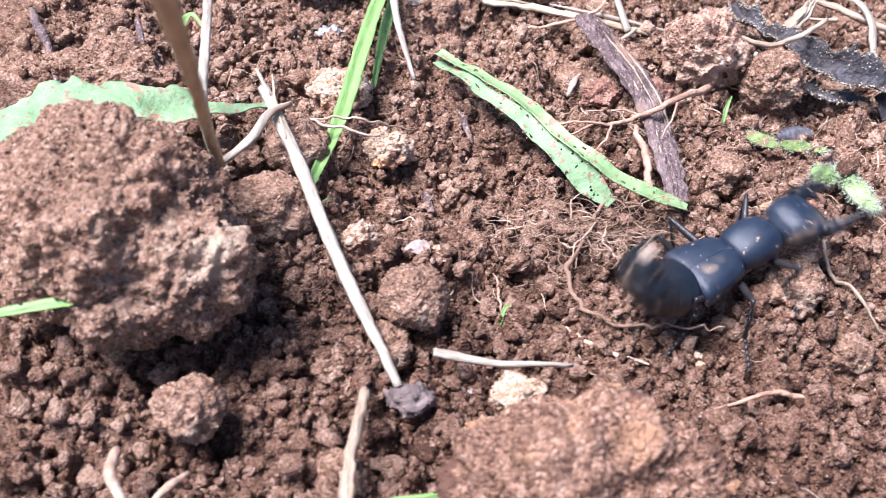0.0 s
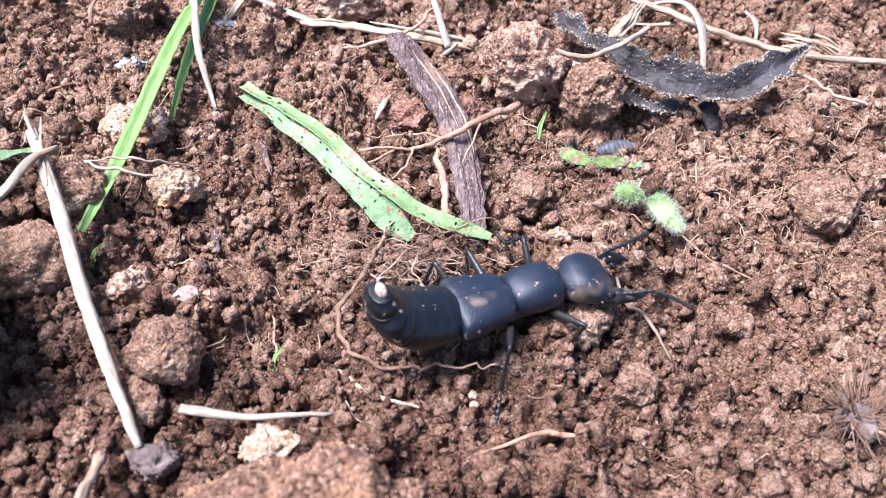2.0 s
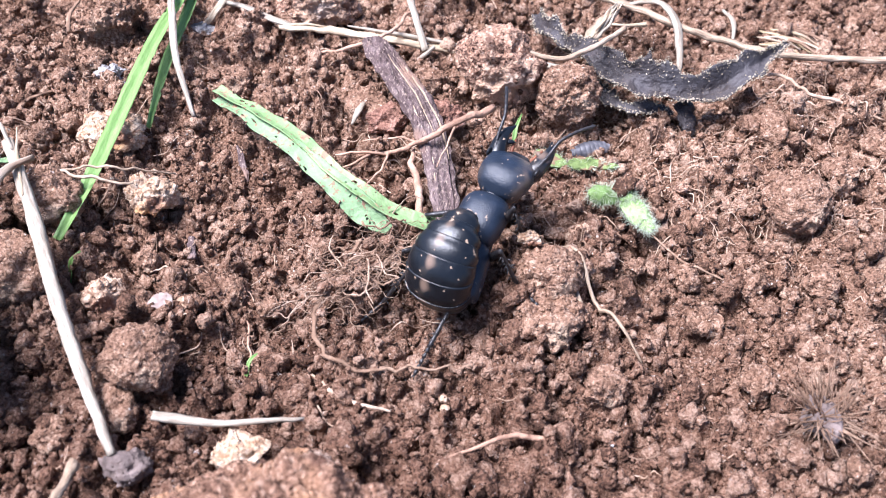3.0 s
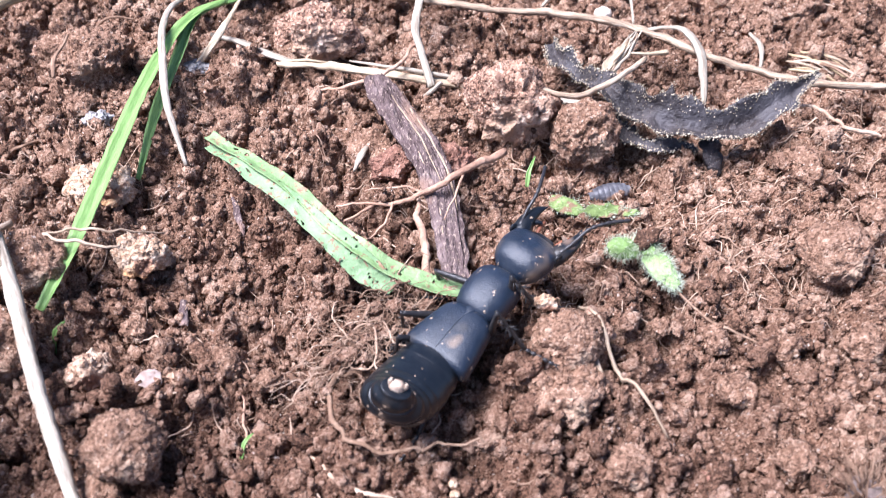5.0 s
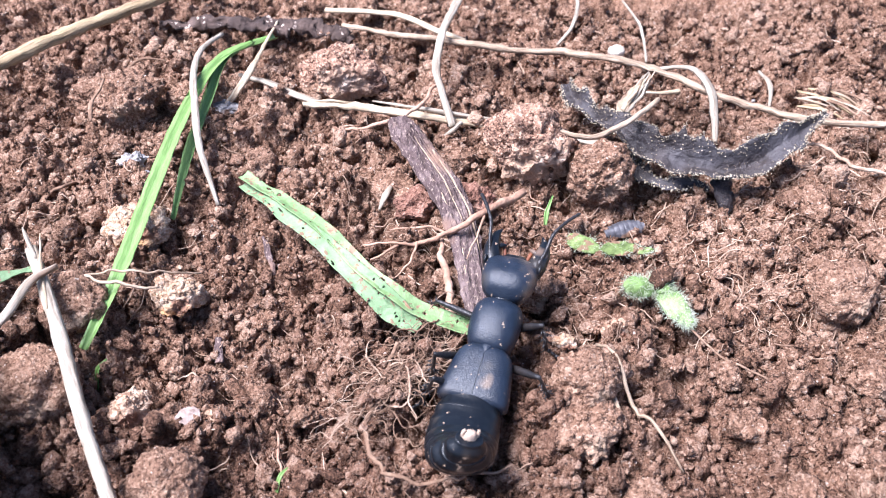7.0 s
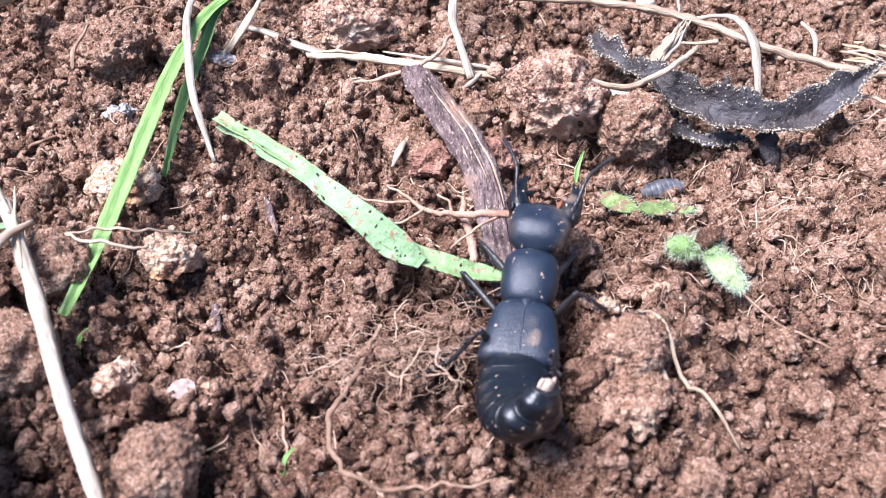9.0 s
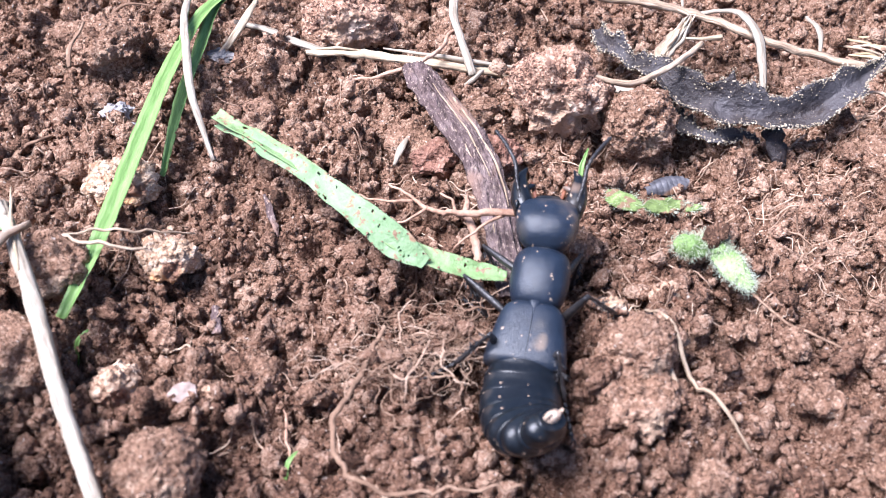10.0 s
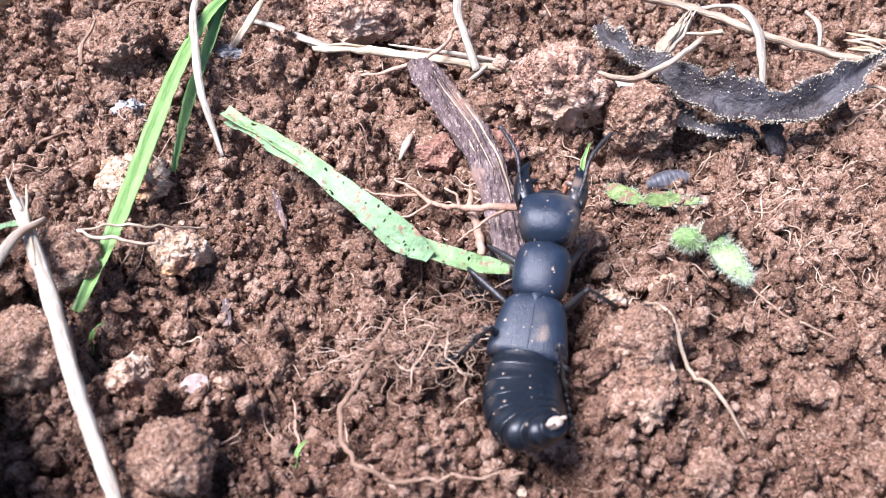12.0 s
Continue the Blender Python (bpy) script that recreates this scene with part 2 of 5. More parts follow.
SLATE = material("grey_flake", [(0.17, 0.15, 0.14), (0.33, 0.31, 0.3), (0.5, 0.48, 0.46)], 400, 0.7, 0.7, 2600,
                 spots=[((0.2, 0.12, 0.08), 300.0, 0.6, 0.05)], spec=0.45)


# ---- noise in numpy ----
def hash3(i, seed):
    h = (i[..., 0] * 374761393 + i[..., 1] * 668265263 + i[..., 2] * 2147483647 + seed * 1274126177) & 0xFFFFFFFF
    h = ((h ^ (h >> 13)) * 1274126177) & 0xFFFFFFFF
    h = ((h ^ (h >> 16)) * 2246822519) & 0xFFFFFFFF
    return ((h ^ (h >> 15)) & 0xFFFFFF) / float(0xFFFFFF)


def vnoise(p, seed=0):
    """Smooth noise from -1 to 1 at points p (n, 3)."""
    i = np.floor(p).astype(np.int64)
    f = p - i
    f = f * f * f * (f * (f * 6 - 15) + 10)
    out = 0.0
    for a in (0, 1):
        for b in (0, 1):
            for c in (0, 1):
                w = (f[..., 0] if a else 1 - f[..., 0]) * (f[..., 1] if b else 1 - f[..., 1]) * (f[..., 2] if c else 1 - f[..., 2])
                out = out + w * hash3(i + np.array([a, b, c]), seed)
    return out * 2 - 1


def fbm(p, octaves=4, seed=0, gain=0.5):
    out, amp = 0.0, 1.0
    for k in range(octaves):
        out = out + amp * vnoise(p * 2.03**k + 17.3 * k, seed + k)
        amp *= gain
    return out


def domes(p, seed, flat=False):
    """Rounded crumbs of about unit size, each a dome of its own size and height."""
    i = np.floor(p).astype(np.int64)
    out = np.zeros(p.shape[:-1])
    for a in (-1, 0, 1):
        for b in (-1, 0, 1):
            for c in ((0,) if flat else (-1, 0, 1)):
                j = i + np.array([a, b, c])
                centre = j + np.stack([hash3(j, seed), hash3(j, seed + 1), hash3(j, seed + 2)], -1)
                off = p - centre
                if flat:
                    off = off[..., :2]
                r = 0.35 + 0.55 * hash3(j, seed + 3)
                out = np.maximum(out, r * np.sqrt(np.clip(1 - (off**2).sum(-1) / r**2, 0, 1)))
    return out


# ---- mesh helpers (plans in cm) ----
def mesh_of(name, verts, faces, mat, smooth=True):
    me = bpy.data.meshes.new(name)
    me.from_pydata((np.asarray(verts, float) * CM).tolist(), [], [tuple(int(k) for k in f) for f in faces])
    me.materials.append(mat)
    along = GRAIN.get((len(verts), round(float(np.asarray(verts, float)[:, 0].sum()), 6)))
    if along is not None:
        me.attributes.new("grain", "FLOAT_VECTOR", "POINT").data.foreach_set("vector", (along * CM).astype(np.float32).ravel())
    if smooth:
        me.polygons.foreach_set("use_smooth", [True] * len(me.polygons))
    me.update()
    return me


def grid_mesh(name, verts, tris_or_quads, mat, smooth=True):
    """Fast mesh from arrays; all faces have the same number of corners."""
    me = bpy.data.meshes.new(name)
    q = np.asarray(tris_or_quads, np.int32)
    k = q.shape[1]
    me.vertices.add(len(verts))
    me.vertices.foreach_set("co", (np.asarray(verts, np.float32) * CM).ravel())
    me.loops.add(q.size)
    me.loops.foreach_set("vertex_index", q.ravel())
    me.polygons.add(len(q))
    me.polygons.foreach_set("loop_start", np.arange(0, q.size, k, dtype=np.int32))
    me.polygons.foreach_set("loop_total", np.full(len(q), k, np.int32))
    me.update(calc_edges=True)
    me.polygons.foreach_set("use_smooth", np.full(len(q), smooth))
    me.materials.append(mat)
    return me


def part(name, mesh, parent, label=""):
    ob = new(name, mesh)
    ob.parent = parent
    return tagged(ob, label) if label else ob


def thing(name, label, category, group="", at=(0, 0, 0), mesh=None, kind=""):
    ob = new(name, mesh)
    ob.matrix_world = pose(at[0] * CM, at[1] * CM, at[2] * CM)
    return tagged(ob, label, category, group, kind)


def curve_points(ctrl, sub):
    """Catmull-Rom through the rows of ctrl."""
    c = np.asarray(ctrl, float)
    c = np.vstack([2 * c[0] - c[1], c, 2 * c[-1] - c[-2]])
    out = []
    for k in range(1, len(c) - 2):
        for s in np.arange(sub) / sub:
            a, b, d, e = c[k - 1], c[k], c[k + 1], c[k + 2]
            out.append(0.5 * (2 * b + (d - a) * s + (2 * a - 5 * b + 4 * d - e) * s**2 + (3 * b - a - 3 * d + e) * s**3))
    return np.array(out + [c[-2]])


ROUND = [(math.cos(2 * math.pi * k / 8), math.sin(2 * math.pi * k / 8)) for k in range(8)]
RIBBED = [((1.0 if k % 2 else 0.86) * math.cos(2 * math.pi * k / 14), (1.0 if k % 2 else 0.86) * math.sin(2 * math.pi * k / 14)) for k in range(14)]
THIN = [(math.cos(2 * math.pi * k / 5), math.sin(2 * math.pi * k / 5)) for k in range(5)]
VEE = [(-1, 0.55), (-0.6, 0.12), (-0.15, -0.12), (0, -0.22), (0.15, -0.12), (0.6, 0.12), (1, 0.55),
       (0.6, 0.0), (0.15, -0.26), (0, -0.42), (-0.15, -0.26), (-0.6, 0.0)]


GRAIN = {}


def sweep(ctrl, widths, heights=None, profile=ROUND, sub=6, up=(0, 0, 1), rough=0.0, wander=0.0, seed=0, twist=(0, 0)):
    """A closed tube along the control points; the profile is scaled by half widths and half heights."""
    n = len(ctrl)
    w = np.interp(np.linspace(0, 1, (n - 1) * sub + 1), np.linspace(0, 1, len(np.atleast_1d(widths))), np.atleast_1d(widths))
    hh = widths if heights is None else heights
    h = np.interp(np.linspace(0, 1, (n - 1) * sub + 1), np.linspace(0, 1, len(np.atleast_1d(hh))), np.atleast_1d(hh))
    p = curve_points(ctrl, sub)
    if wander:
        q = np.arange(len(p))[:, None] * np.array([[0.55, 0, 0]])
        p = p + wander * np.stack([vnoise(q + [0, 3.1 * k + seed, 0.5], seed + k) for k in range(3)], -1)
    tan = np.gradient(p, axis=0)
    tan /= np.linalg.norm(tan, axis=1, keepdims=True) + 1e-12
    prof = np.array(profile, float)
    verts, faces, k = [], [], len(prof)
    turn = np.linspace(*[radians(a) for a in twist], len(p))
    for i in range(len(p)):
        side = np.cross(tan[i], np.array(up, float))
        side /= np.linalg.norm(side) + 1e-9
        top = np.cross(side, tan[i])
        c, s = math.cos(turn[i]), math.sin(turn[i])
        side, top = c * side + s * top, c * top - s * side
        verts.append(p[i] + prof[:, :1] * w[i] * side + prof[:, 1:] * h[i] * top)
    verts = np.concatenate(verts)
    arc = np.concatenate([[0], np.cumsum(np.linalg.norm(np.diff(p, axis=0), axis=1))])
    along = np.concatenate([np.column_stack([prof[:, 0] * w[i], prof[:, 1] * h[i], np.full(k, arc[i] / 9 + seed)]) for i in range(len(p))])
    if rough:
        verts = verts + rough * np.stack([fbm(verts * 9 + 31 * a, 3, seed + a) for a in range(3)], -1)
    for i in range(len(p) - 1):
        for j in range(k):
            a, b = i * k + j, i * k + (j + 1) % k
            faces.append((a, b, b + k, a + k))
    faces.append(tuple(range(k))[::-1])
    faces.append(tuple((len(p) - 1) * k + j for j in range(k)))
    GRAIN[len(verts), round(float(verts[:, 0].sum()), 6)] = along
    return verts, faces


def joined(pieces):
    verts, faces, at = [], [], 0
    for v, f in pieces:
        verts.append(v)
        faces += [tuple(k + at for k in q) for q in f]
        at += len(v)
    return np.concatenate(verts), faces


ICO = {-1: (np.array([(1, 0, 0), (-1, 0, 0), (0, 1, 0), (0, -1, 0), (0, 0, 1), (0, 0, -1)], float),
             np.array([(0, 2, 4), (2, 1, 4), (1, 3, 4), (3, 0, 4), (2, 0, 5), (1, 2, 5), (3, 1, 5), (0, 3, 5)]))}


def ico(level):
    if level not in ICO:
        bm = bmesh.new()
        bmesh.ops.create_icosphere(bm, subdivisions=level + 1, radius=1.0)
        bm.verts.ensure_lookup_table()
        ICO[level] = (np.array([v.co[:] for v in bm.verts]), np.array([[v.index for v in f.verts] for f in bm.faces]))
        bm.free()
    return ICO[level]


def lump(radii, seed, level=4, crumb=0.3, angular=0.0, rough=0.25):
    """An uneven clod or stone round the origin. crumb: size of the crumbs on it in cm; angular: how faceted it is."""
    v, f = ico(level)
    r = np.array(radii, float)
    size = r.mean()
    q = v * 1.0
    if angular:
        rng = np.random.RandomState(seed)
        for _ in range(16):
            n = rng.normal(size=3)
            n /= np.linalg.norm(n)
            d = q @ n
            cut = 1 - angular * rng.uniform(0.3, 1.0)
            q = q - np.clip(d - cut, 0, None)[:, None] * n
    p = q * r
    out = p * (1 + rough * fbm(v * 1.6 + seed * 3.7, 3, seed)[:, None])
    n = v / np.linalg.norm(v / r, axis=1, keepdims=True) * (1 / r)
    n = n / np.linalg.norm(n, axis=1, keepdims=True)
    if crumb:
        w = p + 0.25 * crumb * np.stack([fbm(p / crumb * 1.3 + 3 * k, 2, seed + 50 + k) for k in range(3)], -1)
        out = out + n * (0.36 * crumb * domes(w / crumb + seed, seed) + 0.26 * crumb * domes(w / (crumb * 0.45) + seed, seed + 9)
                         + 0.13 * crumb * domes(w / (crumb * 0.2) + seed, seed + 19) - 0.32 * crumb)[:, None]
    out = out + n * 0.05 * min(size, 0.5) * fbm(p * 10 / min(1, size * 2) + seed, 4, seed + 4, 0.6)[:, None]
    return out, f


# ---- ground ----
def base_level(x, y):
    p = np.stack([np.asarray(x, float) / 2.6, np.asarray(y, float) / 2.6, 0 * np.asarray(x, float) + 0.37], -1)
    z = -0.17 + 0.16 * fbm(p, 2, 5)
    for cx, cy, h, s in ((-3.6, 3.9, 0.25, 1.2), (1.2, 0.1, 0.14, 0.5), (-4.5, 1.0, 0.25, 1.1), (1.5, 3.2, 0.12, 0.8), (4.2, 5.6, -0.2, 1.5),
                         (3.9, 1.1, 0.2, 0.8), (1.5, 2.93, -0.4, 0.16), (1.75, 2.75, -0.2, 0.12), (0.75, 2.95, -0.2, 0.12), (-2.4, -0.6, 0.1, 0.6), (0.4, 0.1, -0.06, 0.7)):
        z = z + h * np.exp(-((x - cx) ** 2 + (y - cy) ** 2) / (2 * s * s))
    return z


def soil_level(x, y):
    shape = np.shape(x)
    x, y = np.ravel(x).astype(float), np.ravel(y).astype(float)
    p = np.stack([x, y, 0 * x], -1)
    p = p + 0.075 * np.stack([fbm(p * 5, 3, 21), fbm(p * 5 + 9.1, 3, 22), 0 * x], -1)
    near = np.exp(-np.clip(np.maximum(np.abs(x) - 9, np.maximum(y - 11, -y - 6)), 0, None) / 3)
    patch = 0.75 + 0.35 * fbm(p * 0.9, 2, 44)
    q = np.stack([p[:, 0], p[:, 1], 0 * x], -1)
    q2 = q + 0.1 * np.stack([fbm(q * 3.1 + 4, 3, 51, 0.6), fbm(q * 3.1 + 8, 3, 52, 0.6), 0 * x], -1)
    z = 0.36 * patch * np.clip(domes(q2 / 0.5 + 3.3, 31, True) + 0.25 * fbm(q * 4, 3, 37, 0.6), 0, 1) + 0.17 * domes(q2 / 0.25 + 7.7, 32, True)
    q3 = q + 0.035 * np.stack([fbm(q * 13 + 4, 2, 53, 0.6), fbm(q * 13 + 8, 2, 54, 0.6), 0 * x], -1)
    z += 0.16 * domes(q3 / 0.125 + 1.1, 33, True) + 0.1 * domes(q3 / 0.075, 34, True) + 0.06 * domes(q3 / 0.048 + 2.2, 38, True)
    z += 0.075 * fbm(q * 5, 4, 35, 0.64) - 0.53
    z += 0.15 * domes(q2 / 0.95 + 5.5, 39, True)
    return (base_level(x, y) + near * z).reshape(shape)


def spread(lo, hi, step, far):
    inner = np.arange(lo, hi + step / 2, step)
    tail = [step]
    while sum(tail) < far:
        tail.append(tail[-1] * 1.25)
    tail = np.cumsum(tail)
    return np.concatenate([lo - tail[::-1], inner, hi + tail])


def build_ground():
    xs, ys = spread(-6.2, 6.2, 0.0255, 3000), spread(-3.6, 7.0, 0.0255, 3000)
    gx, gy = np.meshgrid(xs, ys)
    gz = soil_level(gx, gy)
    verts = np.stack([gx, gy, gz], -1).reshape(-1, 3)
    a = (np.arange(len(ys) - 1)[:, None] * len(xs) + np.arange(len(xs) - 1)).ravel()
    quads = np.stack([a, a + 1, a + len(xs) + 1, a + len(xs)], 1)
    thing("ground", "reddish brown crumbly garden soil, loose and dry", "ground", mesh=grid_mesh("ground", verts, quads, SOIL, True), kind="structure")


def build_crumbs():
    rng = np.random.RandomState(11)
    sizes = ((-1, 48000, 0.008, 0.028, "soil_grains", "fine loose grains of brown soil on the ground"),
             (0, 27000, 0.02, 0.052, "soil_crumbs", "small loose reddish brown soil crumbs strewn over the ground"),
             (1, 7400, 0.04, 0.094, "soil_crumbs", "loose reddish brown soil crumbs strewn over the ground"),
             (2, 290, 0.07, 0.125, "soil_lumps", "small rounded lumps of brown soil on the ground"))
    for level, count, lo, hi, name, label in sizes:
        v, f = ico(level)
        forms = []
        for k in range(12):
            w = v * (1 + 0.45 * fbm(v * 1.7 + 5 * k, 3, 60 + k, 0.6)[:, None]) * rng.uniform(0.62, 1.3, (len(v), 1)) ** (0.6, 0.7, 0.75, 0.3)[level + 1]
            w = w + v * 0.3 * (domes(v * 1.9 + k, 70 + k)[:, None] - 0.4)
            forms.append(w)
        y = -4.0 + 11.0 * rng.rand(count)
        x = (rng.rand(count) * 2 - 1) * (4.6 + 0.28 * (y + 4)) - 0.3
        size = lo + (hi - lo) * rng.rand(count) ** 2.0
        z = soil_level(x, y) + size * rng.uniform(-0.1, 0.75, count)
        allv, allf = [], []
        for k in range(count):
            e = Euler(rng.uniform(0, 6.28, 3)).to_matrix()
            w = forms[k % 12] * (size[k] * rng.uniform(0.75, 1.25, 3))
            allv.append(w @ np.array(e) + [x[k], y[k], z[k]])
            allf.append(f + k * len(v))
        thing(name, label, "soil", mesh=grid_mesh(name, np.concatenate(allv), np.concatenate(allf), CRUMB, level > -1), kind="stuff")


build_ground()
build_crumbs()


# ---- clods and stones ----
def with_grains(v, f, seed, count, lo, hi):
    """Small grains sticking to a clod."""
    r = np.random.RandomState(seed)
    gv, gf = ico(-1)
    at = v[r.randint(len(v), size=count)]
    vs, fs = [v], [f]
    for k in range(count):
        vs.append(gv * (lo + (hi - lo) * r.rand() ** 2) * r.uniform(0.7, 1.3, (len(gv), 1)) + at[k])
        fs.append(gf + len(v) + k * len(gv))
    return np.concatenate(vs), np.concatenate(fs)


def clod(name, label, at, radii, seed, mat, category, turn=0, level=4, crumb=0.22, angular=0.0, group="", rough=0.25, lobes=()):
    """lobes: (offset, radii) of further lumps grown together with the first."""
    v, f = lump(radii, seed, level, crumb, angular, rough)
    for k, (off, r) in enumerate(lobes):
        w, g = lump(r, seed + 70 + k, level - 1, crumb, angular, rough)
        v, f = np.concatenate([v, w + np.array(off)]), np.concatenate([f, g + len(v)])
    c, s = math.cos(radians(turn)), math.sin(radians(turn))
    v = v @ np.array([[c, s, 0], [-s, c, 0], [0, 0, 1]])
    if crumb and min(radii) > 0.06:
        v, f = with_grains(v, f, seed, int((700 if radii[0] < 0.7 else 2600) * radii[0]), 0.06 * crumb, 0.17 * crumb)
    return thing(name, label, category, group, at, grid_mesh(name, v, f, mat, True))


clod("soil_clod", "large rounded clod of crumbly brown soil on bare ground", (-4.82, -0.6, 0.78), (1.0, 0.9, 0.88), 3, CLOD, "clod", level=6, crumb=0.2, rough=0.2, lobes=[((0.55, -0.4, -0.16), (0.6, 0.6, 0.58)), ((0.15, -0.62, -0.3), (0.5, 0.42, 0.44))])
clod("soil_clod", "clod of brown soil with orange stone showing through", (-1.0, -2.66, 0.18), (0.95, 0.78, 0.7), 8, REDCLOD, "clod", level=6, crumb=0.17, rough=0.26)
clod("soil_clod", "tall crumbly brown clod beside a strip of bark", (1.1, 3.36, 0.2), (0.49, 0.42, 0.56), 12, ORANGE, "clod", level=5, crumb=0.1, angular=0.25, rough=0.2)
clod("soil_clod", "rough brown clod beside a shrivelled black leaf", (1.85, 3.02, 0.1), (0.34, 0.33, 0.4), 13, CLOD, "clod", level=5, crumb=0.13, rough=0.15)
clod("stone", "angular ochre stone dusted with soil", (-1.13, 4.92, 0.12), (0.5, 0.36, 0.36), 15, ORANGE, "stone", level=5, crumb=0.11, angular=0.2, rough=0.14)
clod("soil_clod", "pale brown clod behind green grass blades", (-3.7, 4.3, 0.2), (0.48, 0.4, 0.36), 16, CLOD, "clod", level=5, crumb=0.2)
clod("stone", "small cream stone stained with brown soil", (-2.62, 1.42, 0.02), (0.25, 0.22, 0.2), 17, PALE, "stone", crumb=0.11, angular=0.2)
clod("stone", "cream and brown stone under a grass blade", (-3.2, 2.42, 0.02), (0.34, 0.26, 0.22), 18, PALE, "stone", crumb=0.14, angular=0.2)
clod("stone", "small whitish brown stone on the soil", (-2.83, 0.12, -0.02), (0.2, 0.2, 0.18), 19, STONE, "stone", crumb=0.1, angular=0.3)
clod("soil_clod", "round brown clod beside a bleached stalk", (-3.55, 1.25, 0.13), (0.34, 0.32, 0.30), 20, CLOD, "clod", crumb=0.09, rough=0.14)
clod("soil_clod", "rounded brown clod under a bleached stalk", (-3.72, 0.3, 0.11), (0.42, 0.38, 0.34), 21, CLOD, "clod", crumb=0.09, rough=0.14)
clod("stone", "rust red stone beneath a strip of bark", (-0.2, 2.72, -0.02), (0.23, 0.2, 0.2), 22, REDSTONE, "stone", crumb=0.1, angular=0.3)
clod("stone", "rust red stone on the far side of a strip of bark", (0.42, 2.75, -0.02), (0.24, 0.2, 0.18), 23, REDSTONE, "stone", crumb=0.1, angular=0.3)
clod("stone", "brown rounded stone in loose soil", (0.98, 1.5, -0.06), (0.24, 0.26, 0.22), 24, CLOD, "stone", crumb=0.1, angular=0.2)
clod("soil_clod", "brown clod with a pale cap of stone", (1.3, 0.24, 0.1), (0.33, 0.28, 0.28), 25, CLOD, "clod", crumb=0.09, rough=0.14)
clod("stone", "cream stone chip on a brown clod", (1.14, 0.5, 0.33), (0.12, 0.08, 0.07), 26, PALE, "stone", crumb=0.05, angular=0.4, level=3)
clod("soil_clod", "grey brown clod in fine rooty soil", (3.98, 1.2, 0.13), (0.32, 0.34, 0.3), 27, CLOD, "clod", crumb=0.09, rough=0.14)
clod("stone", "chalky white broken stone on dark soil", (-1.45, -1.56, -0.1), (0.26, 0.3, 0.13), 28, PALE, "stone", crumb=0.1, angular=0.45)
clod("soil_clod", "soft grey brown clod against a bleached stalk", (-2.32, -0.75, 0.15), (0.29, 0.29, 0.26), 29, CLOD, "clod", crumb=0.09, rough=0.14)
clod("soil_clod", "dark brown clod in crumbly soil", (-4.05, -1.95, 0.07), (0.29, 0.27, 0.25), 30, CLOD, "clod", crumb=0.09, rough=0.14)
clod("soil_clod", "grey clod at the foot of a bleached stalk", (-2.3, -1.64, -0.12), (0.2, 0.14, 0.12), 31, DARKSTONE, "clod", crumb=0.1, level=3)
clod("stone", "small brick red pebble on fine soil", (2.42, -0.86, -0.36), (0.11, 0.08, 0.07), 32, REDSTONE, "stone", crumb=0.0, angular=0.2, level=3, rough=0.12)
clod("stone", "tiny white pebble on fine soil", (0.27, -0.95, -0.2), (0.04, 0.04, 0.035), 33, PALE, "stone", crumb=0.0, level=3, rough=0.1)
clod("stone", "tiny white pebble on fine soil", (0.28, -1.03, -0.22), (0.045, 0.035, 0.03), 34, PALE, "stone", crumb=0.0, level=3, rough=0.1)
clod("stone", "tiny orange pebble in rooty soil", (2.9, 1.62, -0.05), (0.07, 0.06, 0.06), 35, ORANGE, "stone", crumb=0.0, level=3, rough=0.1)
clod("stone", "tiny orange pebble in rooty soil", (3.0, 1.2, -0.08), (0.05, 0.05, 0.04), 36, ORANGE, "stone", crumb=0.0, level=3, rough=0.1)
clod("stone", "small tan stone beside a fuzzy seedling", (1.72, 0.95, -0.08), (0.14, 0.12, 0.11), 37, STONE, "stone", crumb=0.05, level=3, angular=0.3)
clod("soil_clod", "reddish clod beside a large soil clod", (-4.0, -0.75, 0.02), (0.2, 0.2, 0.16), 38, ORANGE, "clod", crumb=0.1, level=3)
clod("soil_clod", "rough brown clod among rootlets", (-5.6, 2.25, 0.15), (0.6, 0.4, 0.3), 39, CLOD, "clod", crumb=0.2, level=5)
clod("soil_clod", "brown clod behind green grass blades", (-2.9, 4.55, 0.05), (0.33, 0.28, 0.24), 41, CLOD, "clod", crumb=0.15)
clod("soil_clod", "crumbly brown clod at the beetle's feet", (1.22, -0.1, -0.04), (0.34, 0.36, 0.24), 42, CLOD, "clod", crumb=0.18)

rng = np.random.RandomState(5)
placed = [(-4.7, -1.1, 1.3), (-0.95, -2.6, 1.1), (0.5, 0.1, 1.2), (-1.0, 1.7, 0.6), (0, 2.3, 0.6), (2.2, 1.4, 0.5), (3, 3.3, 0.8), (-3.2, 0, 0.3),
          (-1.6, -1.4, 0.5), (2.0, 2.4, 0.4), (-1.9, 2.4, 0.4)]
made = 0
while made < 105:
    x, y = rng.uniform(-6, 6.5), rng.uniform(-3.6, 6.8)
    r = rng.uniform(0.1, 0.25)
    if any((x - a) ** 2 + (y - b) ** 2 < (c + r) ** 2 for a, b, c in placed):
        continue
    placed.append((x, y, r))
    made += 1
    clod("soil_clod", "small crumbly clod of reddish brown soil", (x, y, float(base_level(x, y)) + 0.0), (r, r * rng.uniform(0.7, 1), r * rng.uniform(0.65, 0.9)),
         100 + made, CLOD, "clod", turn=rng.uniform(0, 180), level=3, crumb=0.11, group="scattered clods")


